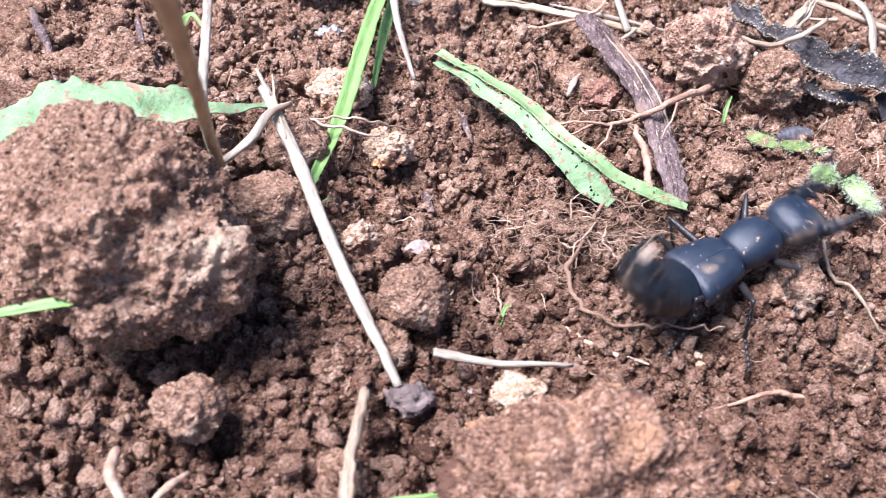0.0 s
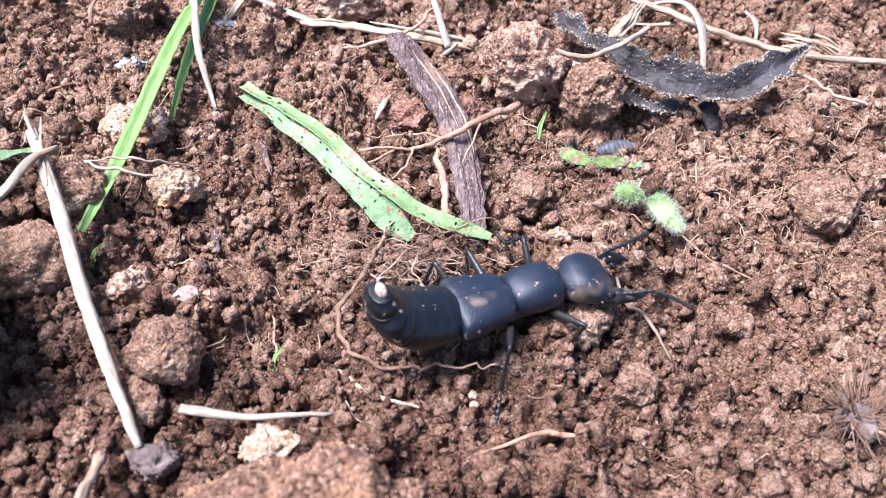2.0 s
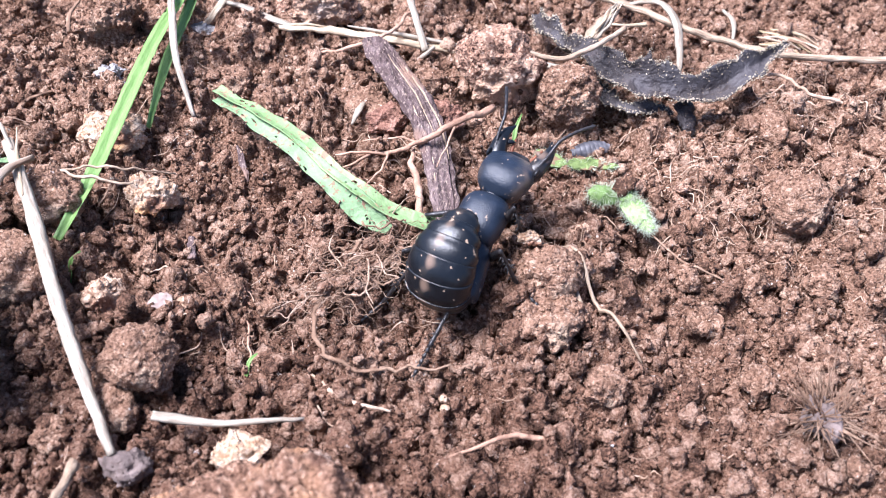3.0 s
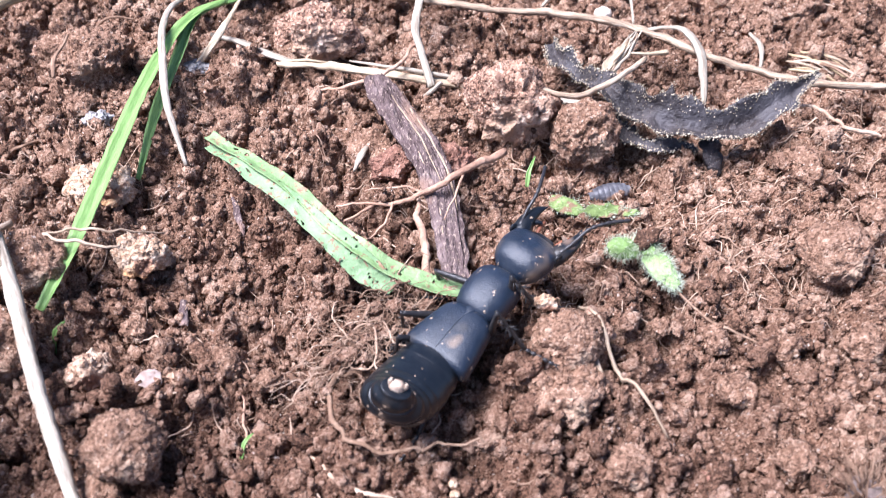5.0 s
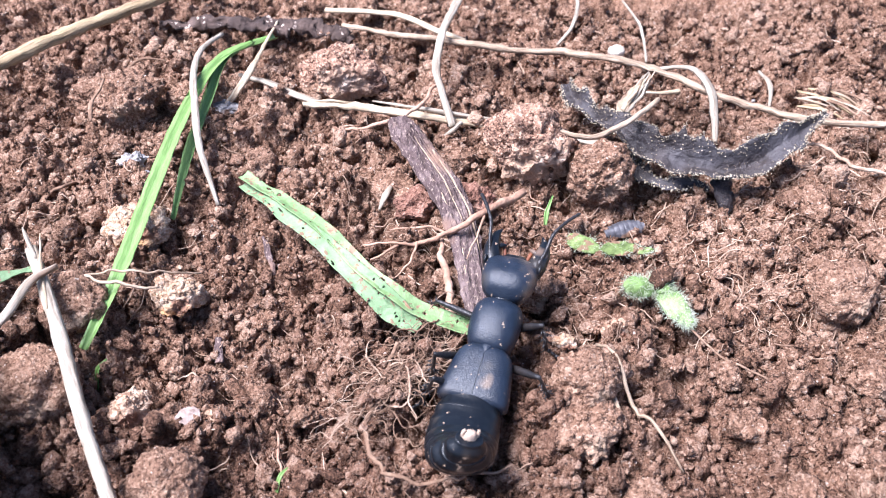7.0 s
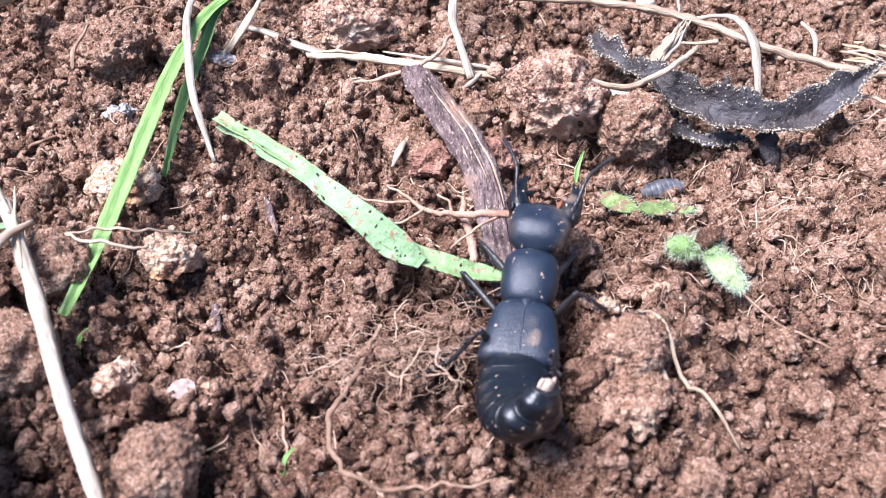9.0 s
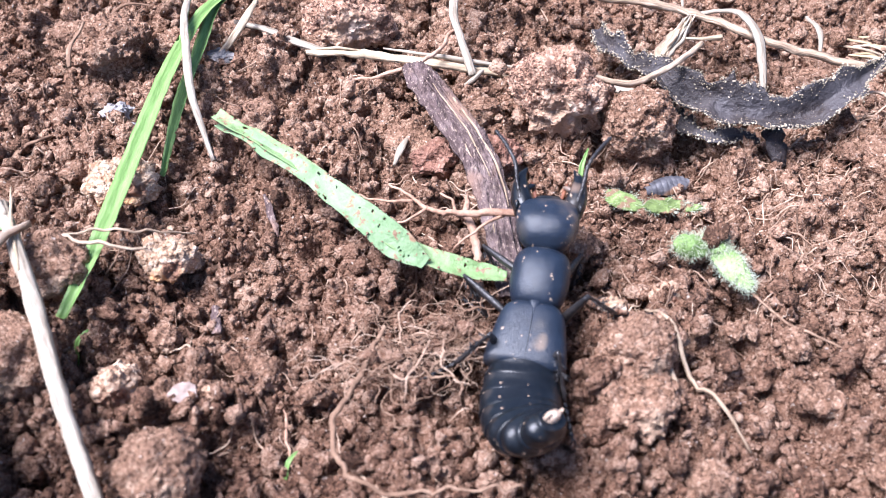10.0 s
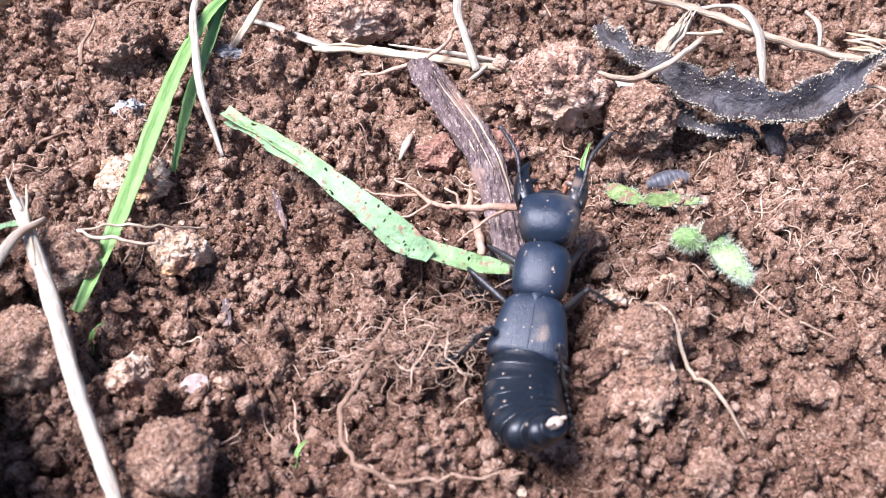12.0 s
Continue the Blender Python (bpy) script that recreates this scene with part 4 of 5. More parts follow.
def leaf_sheet(name, label, ctrl, widths, mat, seed, holes=(), ripple=0.05, cup=0.3, teeth=0.0, roll=0.0, n=72, across=12, thick=0.012, at=None, group="", category="leaf"):
    """A bent leaf: a sheet along the control points with a midrib, ripples and eaten holes. widths: half widths on either side."""
    c = np.array(ctrl, float)
    at = c.mean(0) if at is None else np.array(at, float)
    sub = max(2, n // (len(c) - 1))
    p = curve_points(c - at, sub)
    s = np.linspace(0, 1, len(p))
    w = np.array([np.interp(s, np.linspace(0, 1, len(q)), q) for q in widths])
    tan = np.gradient(p, axis=0)
    tan /= np.linalg.norm(tan, axis=1, keepdims=True)
    side = np.cross(tan, [0, 0, 1.0])
    side /= np.linalg.norm(side, axis=1, keepdims=True)
    top = np.cross(side, tan)
    rl = np.radians(np.interp(s, np.linspace(0, 1, len(np.atleast_1d(roll))), np.atleast_1d(roll)))[:, None]
    side, top = np.cos(rl) * side + np.sin(rl) * top, np.cos(rl) * top - np.sin(rl) * side
    u = np.linspace(-1, 1, across + 1)
    verts = []
    for i in range(len(p)):
        ww = np.where(u < 0, w[0, i], w[1, i])
        if teeth:
            edge = np.clip(np.abs(u) - 0.7, 0, None) / 0.3
            ww = ww * (1 + edge * teeth * (vnoise(np.array([[s[i] * 22, 0.3, seed + 0.5]]), seed)[0] + 0.5 * vnoise(np.array([[s[i] * 60, 2.3, seed + 0.5]]), seed)[0]))
        lift = cup * np.abs(u) ** 1.4 * ww
        verts.append(p[i] + np.outer(u * ww, side[i]) + np.outer(lift, top[i]))
    v = np.concatenate(verts)
    v = v + ripple * np.stack([0.4 * vnoise(v * 3.2 + 5, seed), 0.4 * vnoise(v * 3.2 + 9, seed + 1), vnoise(v * 3.2, seed + 2) + 0.35 * vnoise(v * 8, seed + 3)], -1)
    m = across + 1
    faces = []
    for i in range(len(p) - 1):
        for j in range(across):
            sc, uc = (i + 0.5) / (len(p) - 1), (j + 0.5) / across * 2 - 1
            if any(((sc - a) / ra) ** 2 + ((uc - b) / rb) ** 2 < 1 for a, b, ra, rb in holes):
                continue
            k = i * m + j
            faces.append((k, k + 1, k + m + 1, k + m))
    ob = thing(name, label, category, group, at, mesh_of(name, v, faces, mat))
    mod = ob.modifiers.new("thickness", "SOLIDIFY")
    mod.thickness = thick * CM
    mod.offset = 0
    return ob


rng = np.random.RandomState(77)
chewed_leaf = thing("leaf", "long narrow green leaf with chewed holes and soil specks", "leaf", at=(-1.05, 1.72, 0.33))


def leaf_half(name, label, ctrl, widths, mat, seed, holes, **more):
    ob = leaf_sheet(name, label, ctrl, widths, mat, seed, holes=holes, at=(-1.05, 1.72, 0.33), **more)
    ob.parent = chewed_leaf
    ob.matrix_basis = Matrix.Identity(4)
    del ob["category"]
    return ob


bites = [(rng.uniform(0.06, 0.95), rng.uniform(-0.8, 0.8), rng.uniform(0.0035, 0.009), rng.uniform(0.07, 0.15)) for _ in range(17)]
leaf_lower = leaf_half("pale_half", "pale bluish green torn half of the leaf", [(-2.07, 2.74, 0.22), (-1.55, 2.12, 0.29), (-1.08, 1.58, 0.31), (-0.75, 1.17, 0.27), (-0.45, 0.86, 0.15), (-0.25, 0.7, 0.06)],
                       [(0.06, 0.08, 0.1, 0.125, 0.13, 0.06), (0.05, 0.07, 0.09, 0.12, 0.13, 0.05)], LEAF_PALE, 5, bites, ripple=0.04, cup=0.25, roll=(-5, -16, -24, -30, -25), n=320, across=30)
bites = [(rng.uniform(0.06, 0.85), rng.uniform(-0.7, 0.7), rng.uniform(0.004, 0.008), rng.uniform(0.12, 0.24)) for _ in range(9)]
leaf_strip = leaf_half("green_half", "bright green half of the leaf drawn to a strip", [(-2.06, 2.8, 0.26), (-1.5, 2.24, 0.34), (-1.05, 1.76, 0.38), (-0.72, 1.31, 0.36), (-0.35, 0.98, 0.28), (0.05, 0.8, 0.2), (0.32, 0.72, 0.15), (0.52, 0.68, 0.1)],
                       [(0.07, 0.085, 0.09, 0.09, 0.095, 0.1, 0.095, 0.05), (0.06, 0.075, 0.085, 0.085, 0.085, 0.095, 0.1, 0.05)], LEAF, 25, bites, ripple=0.03, cup=0.35, n=320, across=24)
edge_soil_later = [(leaf_lower, 30, 110, 5), (leaf_strip, 24, 120, 6)]
leaf_sheet("leaf", "pale green lobed leaf on the soil behind a clod", [(-6.5, 0.45, 0.55), (-6.0, 0.83, 0.62), (-5.6, 0.94, 0.68), (-5.1, 1.06, 0.68), (-4.54, 1.14, 0.63), (-4.0, 1.24, 0.6), (-3.75, 1.33, 0.6)],
           [(0.12, 0.3, 0.34, 0.3, 0.16, 0.035, 0.02), (0.12, 0.28, 0.3, 0.3, 0.18, 0.035, 0.02)], LEAF_PALE, 6, ripple=0.06, cup=0.1, teeth=0.3, roll=-10)
dead = leaf_sheet("dead_leaf", "shrivelled black dead leaf with curled soil-specked edges", [(1.6, 4.42, 0.32), (1.7, 4.1, 0.26), (1.9, 3.75, 0.26), (2.25, 3.4, 0.22), (2.65, 3.14, 0.13), (3.08, 3.03, 0.1), (3.5, 3.05, 0.15), (3.9, 3.22, 0.27), (4.2, 3.4, 0.4), (4.42, 3.5, 0.46)],
                  [(0.1, 0.14, 0.15, 0.19, 0.22, 0.2, 0.2, 0.17, 0.1, 0.03), (0.06, 0.1, 0.12, 0.15, 0.18, 0.19, 0.19, 0.15, 0.09, 0.03)], DEADLEAF, 9, ripple=0.085, cup=1.05, teeth=0.3,
                  roll=(-35, -25, -12, -14, -22, -26, -26, -24, -20), n=160, across=16)
v, f = sweep(np.array([(3.14, 2.96, 0.1), (3.2, 2.84, 0.0), (3.23, 2.7, -0.12), (3.24, 2.6, -0.2)]) - np.array(dead.location) / CM, [0.12, 0.12, 0.1, 0.05], 0.018, ROUND, 6, rough=0.035, seed=3)
part("torn_flap", mesh_of("torn_flap", v, f, DEADLEAF), dead)


def edge_soil(ob, across, count, seed, mat=CRUMB, size=0.01):
    """Grains of soil stuck along both edges of a leaf."""
    r = np.random.RandomState(seed)
    v = np.array([q.co[:] for q in ob.data.vertices]) / CM
    m = across + 1
    gv, gf = ico(0)
    vs, fs = [], []
    for k in range(count):
        i = r.randint(len(v) // m)
        at = v[i * m + (0 if r.rand() < 0.5 else across) + (0 if r.rand() < 0.6 else r.randint(-3, 4))] + r.normal(0, 0.014, 3) if 0 < i < len(v) // m - 1 else v[i * m]
        vs.append(gv * (0.0032 + size * r.rand() ** 2) * r.uniform(0.7, 1.3, (len(gv), 1)) + at)
        fs.append(gf + k * len(gv))
    tagged(part("soil_specks", grid_mesh("soil_specks", np.concatenate(vs), np.concatenate(fs), mat), ob, "pale soil grains along the edges"), kind="stuff")


edge_soil(dead, 16, 2600, 4, DUST, 0.008)
for some in edge_soil_later:
    edge_soil(*some)
scrap = leaf_sheet("dead_leaf", "black shrivelled leaf scrap beneath curled dead leaf", [(2.05, 3.5, 0.04), (2.35, 3.16, 0.0), (2.7, 2.95, -0.03), (3.05, 2.9, -0.05)], [(0.06, 0.11, 0.09, 0.03), (0.06, 0.1, 0.1, 0.03)], DEADLEAF, 19,
                   ripple=0.09, cup=0.3, teeth=0.5, roll=-35, n=60)
edge_soil(scrap, 12, 500, 14, DUST, 0.012)
leaf_sheet("flake", "thin translucent pale seed flake on soil", [(-2.42, 0.02, 0.0), (-2.3, -0.02, 0.04), (-2.18, -0.06, 0.02)], [(0.01, 0.06, 0.085, 0.1, 0.09, 0.02), (0.01, 0.055, 0.08, 0.09, 0.08, 0.02)], FLAKE, 12, ripple=0.025, cup=0.5, teeth=0.15, n=24, category="flake")
clod("stone", "rough grey stone flake lying on the soil", (-2.5, 4.42, 0.02), (0.24, 0.12, 0.07), 241, SLATE, "stone", crumb=0.07, angular=0.4, level=4)
clod("stone", "whitish crumbly stone on dark soil", (-3.38, 3.35, 0.14), (0.17, 0.11, 0.09), 242, SLATE, "stone", crumb=0.08, angular=0.3, level=4)


# ---- bark strip ----
def build_bark():
    ctrl = np.array([(-0.42, 3.66, 0.42), (-0.3, 3.35, 0.42), (-0.13, 3.03, 0.36), (0.16, 2.45, 0.26), (0.3, 1.9, 0.1), (0.36, 1.3, 0.0), (0.38, 0.95, -0.06)])
    at = ctrl.mean(0)
    r = np.random.RandomState(6)
    up = [(u, 0.5 - 0.35 * u**4 + r.uniform(-0.22, 0.22)) for u in np.linspace(-1, 1, 22)]
    prof = up + [(u, -0.35 + r.uniform(-0.1, 0.1)) for u in np.linspace(0.95, -0.95, 9)]
    v, f = sweep(ctrl - at, [0.12, 0.18, 0.19, 0.185, 0.165, 0.145, 0.12], [0.055, 0.07, 0.07, 0.065], prof, 16, rough=0.016, seed=8, twist=(0, 14))
    v = v + 0.016 * np.stack([0 * v[:, 0], 0 * v[:, 0], fbm(v * [30, 8, 10], 4, 91, 0.65)], -1)
    bark = thing("bark_strip", "weathered grey brown strip of bark lying on soil", "bark", at=at, mesh=mesh_of("bark_strip", v, f, BARK))
    side = np.array((0.9, 0.42, 0.0))
    for k in range(9):
        off, lo, hi = -0.14 + 0.035 * k, r.uniform(0, 0.35), r.uniform(0.6, 1.0)
        path = curve_points(ctrl - at, 16)
        path = path[int(lo * (len(path) - 1)):int(hi * (len(path) - 1)) + 1:12]
        path = path + side * off * np.linspace(1.05, 0.85, len(path))[:, None] + np.array((0, 0, 0.042 - 0.9 * off * off)) + r.normal(0, 0.006, (len(path), 3))
        w = r.uniform(0.008, 0.016)
        v, f = sweep(path, [w * 0.5, w, w, w * 0.4], [0.008, 0.014, 0.008], ROUND, 6, rough=0.008, seed=400 + k)
        part("bark_ridge", mesh_of("bark_ridge", v, f, (BARK, BARK, TWIG)[k % 3]), bark)


build_bark()


# ---- fuzzy seedling, woodlouse, burr, shell ----
def hairs_on(points, normals, count, length, seed, radius=0.0032):
    r = np.random.RandomState(seed)
    pieces = []
    for _ in range(count):
        k = r.randint(len(points))
        d = normals[k] + r.normal(0, 0.45, 3)
        d /= np.linalg.norm(d)
        l = length * r.uniform(0.5, 1.15)
        a = points[k]
        pieces.append(sweep(np.array([a, a + d * l * 0.6 + r.normal(0, 0.006, 3), a + d * l + r.normal(0, 0.014, 3)]), [radius, radius * 0.4], None, THIN[::2], 1))
    return joined(pieces)


def build_seedling(name, label, at, lobes, seed, hair=520, mat=FUZZ):
    ob = thing(name, label, "seedling", at=at)
    for k, (c, r, turn) in enumerate(lobes):
        v, f = lump(r, seed + k, 3, 0.0, rough=0.16)
        nrm = v / np.linalg.norm(v, axis=1, keepdims=True)
        m = np.array(Euler([radians(a) for a in turn]).to_matrix())
        v, nrm = v @ m.T + c, nrm @ m.T
        lobe = part("leaf_lobe", grid_mesh("leaf_lobe", v, f, mat, True), ob)
        hv, hf = hairs_on(v, nrm, hair, 0.058, seed + 20 + k, 0.0018)
        tagged(part("hairs", mesh_of("hairs", hv, hf, HAIR), lobe), kind="stuff")
    return ob


build_seedling("seedling", "fuzzy pale green seedling with hairy lobes", (2.15, 1.22, 0.05), [((-0.17, 0.1, 0.08), (0.15, 0.11, 0.09), (0, 5, -8)), ((0.05, 0.1, 0.1), (0.09, 0.14, 0.045), (10, 0, 30)),
               ((0.14, -0.1, 0.05), (0.12, 0.2, 0.04), (8, -14, 28)), ((0.23, -0.25, 0.0), (0.08, 0.1, 0.03), (0, 0, 20))], 210)
build_seedling("seedling", "flattened mossy green seedling leaf on soil", (1.85, 1.98, -0.09), [((-0.3, 0.12, 0.03), (0.2, 0.12, 0.025), (0, 0, -35)), ((0.05, 0.02, 0.05), (0.2, 0.1, 0.028), (0, 0, 5)),
               ((0.3, 0.0, 0.03), (0.14, 0.05, 0.03), (0, 0, 0))], 230, hair=120, mat=MOSSY)


def build_louse():
    ob = thing("woodlouse", "small grey woodlouse half buried in soil", "woodlouse", at=(2.07, 2.47, -0.25))
    ob.rotation_euler = (0, 0, radians(14))
    for k in range(9):
        s = (k - 4) / 4.5
        w = 0.105 * math.sqrt(max(0.12, 1 - s * s))
        x = 0.225 * s
        ring = []
        for a, sc in ((-0.036, 0.93), (-0.01, 1.03), (0.022, 1.06), (0.034, 1.0)):
            for j in range(9):
                th = math.pi * (j / 8)
                ring.append((x + a, w * sc * math.cos(th), 0.1 * math.sqrt(max(0.12, 1 - s * s)) * sc * math.sin(th)))
        faces = [(i * 9 + j, i * 9 + j + 1, i * 9 + j + 10, i * 9 + j + 9) for i in range(3) for j in range(8)]
        part("shell_plate", mesh_of("shell_plate", ring, faces, LOUSE), ob)


build_louse()


def build_burr():
    ob = thing("seed_head", "dry bristly seed head with a dark core", "seed head", at=(3.5, -1.32, 0.0))
    v, f = lump((0.16, 0.2, 0.14), 301, 3, 0.08)
    part("core", grid_mesh("core", v, f, DARKSTONE, True), ob, "dark seed head core")
    r = np.random.RandomState(9)
    pieces = []
    for k in range(150):
        a, el = r.uniform(0, 6.28), r.uniform(-0.1, 1.0)
        d = np.array([math.cos(a) * math.cos(el), math.sin(a) * math.cos(el), math.sin(el)])
        l = r.uniform(0.07, 0.22)
        b = d * 0.12
        bend = r.normal(0, 0.16, 3)
        pieces.append(sweep(np.array([b, b + d * l * 0.5 + bend * 0.4, b + d * l + bend]), [0.008, 0.006, 0.003], None, THIN, 2))
    v, f = joined(pieces)
    tagged(part("bristles", mesh_of("bristles", v, f, ROOT_DUSTY), ob, "tan dry bristles"), kind="stuff")


build_burr()
clod("snail_shell", "small rounded white snail shell in soil", (2.42, 5.5, -0.02), (0.11, 0.09, 0.08), 61, SHELL, "shell", crumb=0.0, level=3, rough=0.08)


# ---- fine roots ----
def build_rootlets():
    r = np.random.RandomState(23)
    pieces = []
    zones = [(-6, 7, -3.8, 7, 150), (1.2, 4.8, 0.6, 3.2, 320), (3.6, 6.5, 1.2, 4.0, 280), (-1.6, 0.6, 0.8, 2.8, 50), (-3, -0.5, 2.6, 4.2, 40), (-6, -3, 1, 4, 110), (2.0, 4.2, 3.3, 5.0, 60), (-2.6, 0.4, -0.4, 1.2, 60)]
    for x0, x1, y0, y1, n in zones:
        for _ in range(n):
            x, y, a = r.uniform(x0, x1), r.uniform(y0, y1), r.uniform(0, 6.28)
            l, k = r.uniform(0.12, 0.7), r.randint(4, 7)
            pts = []
            for i in range(k):
                pts.append((x, y))
                a += r.normal(0, 0.45)
                x, y = x + l / k * math.cos(a), y + l / k * math.sin(a)
            pts = np.array(pts)
            z = soil_level(pts[:, 0], pts[:, 1]) + 0.03 + r.uniform(0, 0.05) * np.sin(np.linspace(0, 3.1, k))
            z = np.maximum(z, z.mean() - 0.02)
            w = r.uniform(0.0035, 0.0105)
            pieces.append(sweep(np.column_stack([pts, z]), [w * 0.7, w, w * 0.35], None, THIN, 3, wander=0.008, seed=r.randint(999)))
    v, f = joined(pieces)
    thing("rootlets", "fine tan rootlets threaded through the topsoil", "roots", mesh=mesh_of("rootlets", v, f, ROOT_PALE), kind="stuff")


build_rootlets()


# ---- roots that the beetle drags about ----
def build_tangle():
    """Returns the three loose root pieces: a forked red root, a long looped fibre, a hairy tangle."""
    c = np.array([(0.92, 2.56, 0.3), (0.43, 2.15, 0.36), (0.07, 2.01, 0.22), (-0.29, 2.0, 0.1), (-0.8, 2.08, 0.0)])
    at = np.array((0.1, 2.05, 0.1))
    v, f = sweep(c - at, [0.04, 0.034, 0.028, 0.02, 0.01], None, ROUND, 8, rough=0.01, wander=0.03, seed=61)
    fork = thing("root", "forked reddish root lying over a bark strip", "root", at=at, mesh=mesh_of("root", v, f, ROOT))
    for k, pc in enumerate(([(0.5, 2.2, 0.34), (0.42, 1.95, 0.3), (0.28, 1.75, 0.12)], [(0.1, 2.02, 0.22), (-0.1, 2.18, 0.16), (-0.5, 2.25, 0.05)],
                            [(-0.2, 2.0, 0.12), (-0.3, 1.75, 0.06), (-0.5, 1.55, 0.0)], [(-0.4, 2.02, 0.06), (-0.75, 1.85, 0.0), (-1.0, 1.8, -0.02)])):
        v, f = sweep(np.array(pc) - at, [0.016, 0.012, 0.006], None, ROUND, 6, wander=0.02, seed=70 + k)
        part("side_root", mesh_of("side_root", v, f, ROOT), fork)
    c = np.array([(-0.5, 0.55, 0.2), (-0.68, 0.22, 0.16), (-0.88, -0.2, 0.1), (-0.87, -0.55, 0.04), (-0.6, -0.77, 0.02), (-0.17, -0.8, 0.0), (0.12, -0.8, 0.02), (0.52, -0.78, 0.0)])
    at = np.array((-0.4, 0.0, 0.0))
    v, f = sweep(c - at, [0.02, 0.022, 0.022, 0.018, 0.015, 0.012, 0.007], None, ROUND, 8, rough=0.01, wander=0.04, seed=62)
    loop = thing("root", "long looped tan root fibre on loose soil", "root", at=at, mesh=mesh_of("root", v, f, ROOT_DUSTY))
    r = np.random.RandomState(4)
    at = np.array((-0.35, 0.4, 0.05))
    tangle = thing("root_tangle", "matted tuft of tan hairy roots", "roots", at=at)
    for k in range(150):
        x = r.normal(-0.32, 0.3)
        y, z, a = 0.42 + 0.22 * (x + 0.3) + r.normal(0, 0.1), r.uniform(-0.02, 0.2), r.normal(0.25, 0.5) + (math.pi if r.rand() < 0.5 else 0)
        pts, l, n = [], r.uniform(0.3, 0.95), 7
        for i in range(n):
            pts.append((x, y, z))
            a += r.normal(0, 0.62)
            x, y, z = x + l / n * math.cos(a), y + l / n * math.sin(a) * 0.8, max(-0.05, z + r.normal(0, 0.025))
        w = r.uniform(0.0025, 0.0075) if k > 10 else 0.011
        v, f = sweep(np.array(pts) - at, [w * 0.6, w, w * 0.4], None, THIN, 3, wander=0.022, seed=k)
        part("fibre", mesh_of("fibre", v, f, ROOT_DUSTY if k % 3 else ROOT_PALE), tangle)
    for k in range(40):
        x = r.normal(-0.32, 0.26)
        v, f = lump(np.array((0.06, 0.05, 0.045)) * r.uniform(0.4, 1.5), 500 + k, 2, 0.03)
        part("clinging_soil", grid_mesh("clinging_soil", v + np.array((x, 0.42 + 0.22 * (x + 0.3) + r.normal(0, 0.1), r.uniform(0, 0.16))) - at, f, CRUMB), tangle)
    return fork, loop, tangle


forked_root, looped_root, root_tangle = build_tangle()


# ---- rove beetle: body plan along +x, origin on the ground below the joint of pronotum and wing cases ----
def loft(sections, n=24, sub=5, power=2.4, y0=None):
    """sections: rows of x, half width, centre height, half height (up), half height (down). y0: keep only one side of the midline."""
    rows = curve_points(sections, sub) * np.array([1, WIDE, 1, 1, 1])
    rings = []
    for x, w, zc, hu, hd in rows:
        w, hu, hd = max(w, 0.002), max(hu, 0.002), max(hd, 0.002)
        ring = []
        for k in range(n):
            a = 2 * math.pi * k / n
            c, s = math.cos(a), math.sin(a)
            y = w * math.copysign(abs(c) ** (2 / power), c)
            z = (hu if s > 0 else hd) * math.copysign(abs(s) ** (2 / power), s)
            if y0 is not None:
                y = max(y, 0.0015) if y0 > 0 else min(y, -0.0015)
            ring.append((x, y, zc + z))
        rings.append(ring)
    v = np.array(rings).reshape(-1, 3)
    f = [(i * n + j, i * n + (j + 1) % n, (i + 1) * n + (j + 1) % n, (i + 1) * n + j) for i in range(len(rows) - 1) for j in range(n)]
    f.append(tuple(range(n))[::-1])
    f.append(tuple((len(rows) - 1) * n + j for j in range(n)))
    f = [q[::-1] for q in f]
    return v, f


WIDE = 0.88
SEG = 0.15
SEGMENTS = [(0.305, 0.17), (0.338, 0.185), (0.358, 0.195), (0.358, 0.195), (0.338, 0.185), (0.29, 0.16), (0.2, 0.12)]
LEGS = {  # coxa, femur, tibia, tarsus lengths
    "front": ((0.34, 0.17, 0.2), 0.44, 0.44, 0.24),
    "middle": ((-0.05, 0.2, 0.18), 0.5, 0.48, 0.28),
    "hind": ((-0.36, 0.2, 0.18), 0.42, 0.42, 0.28),
}


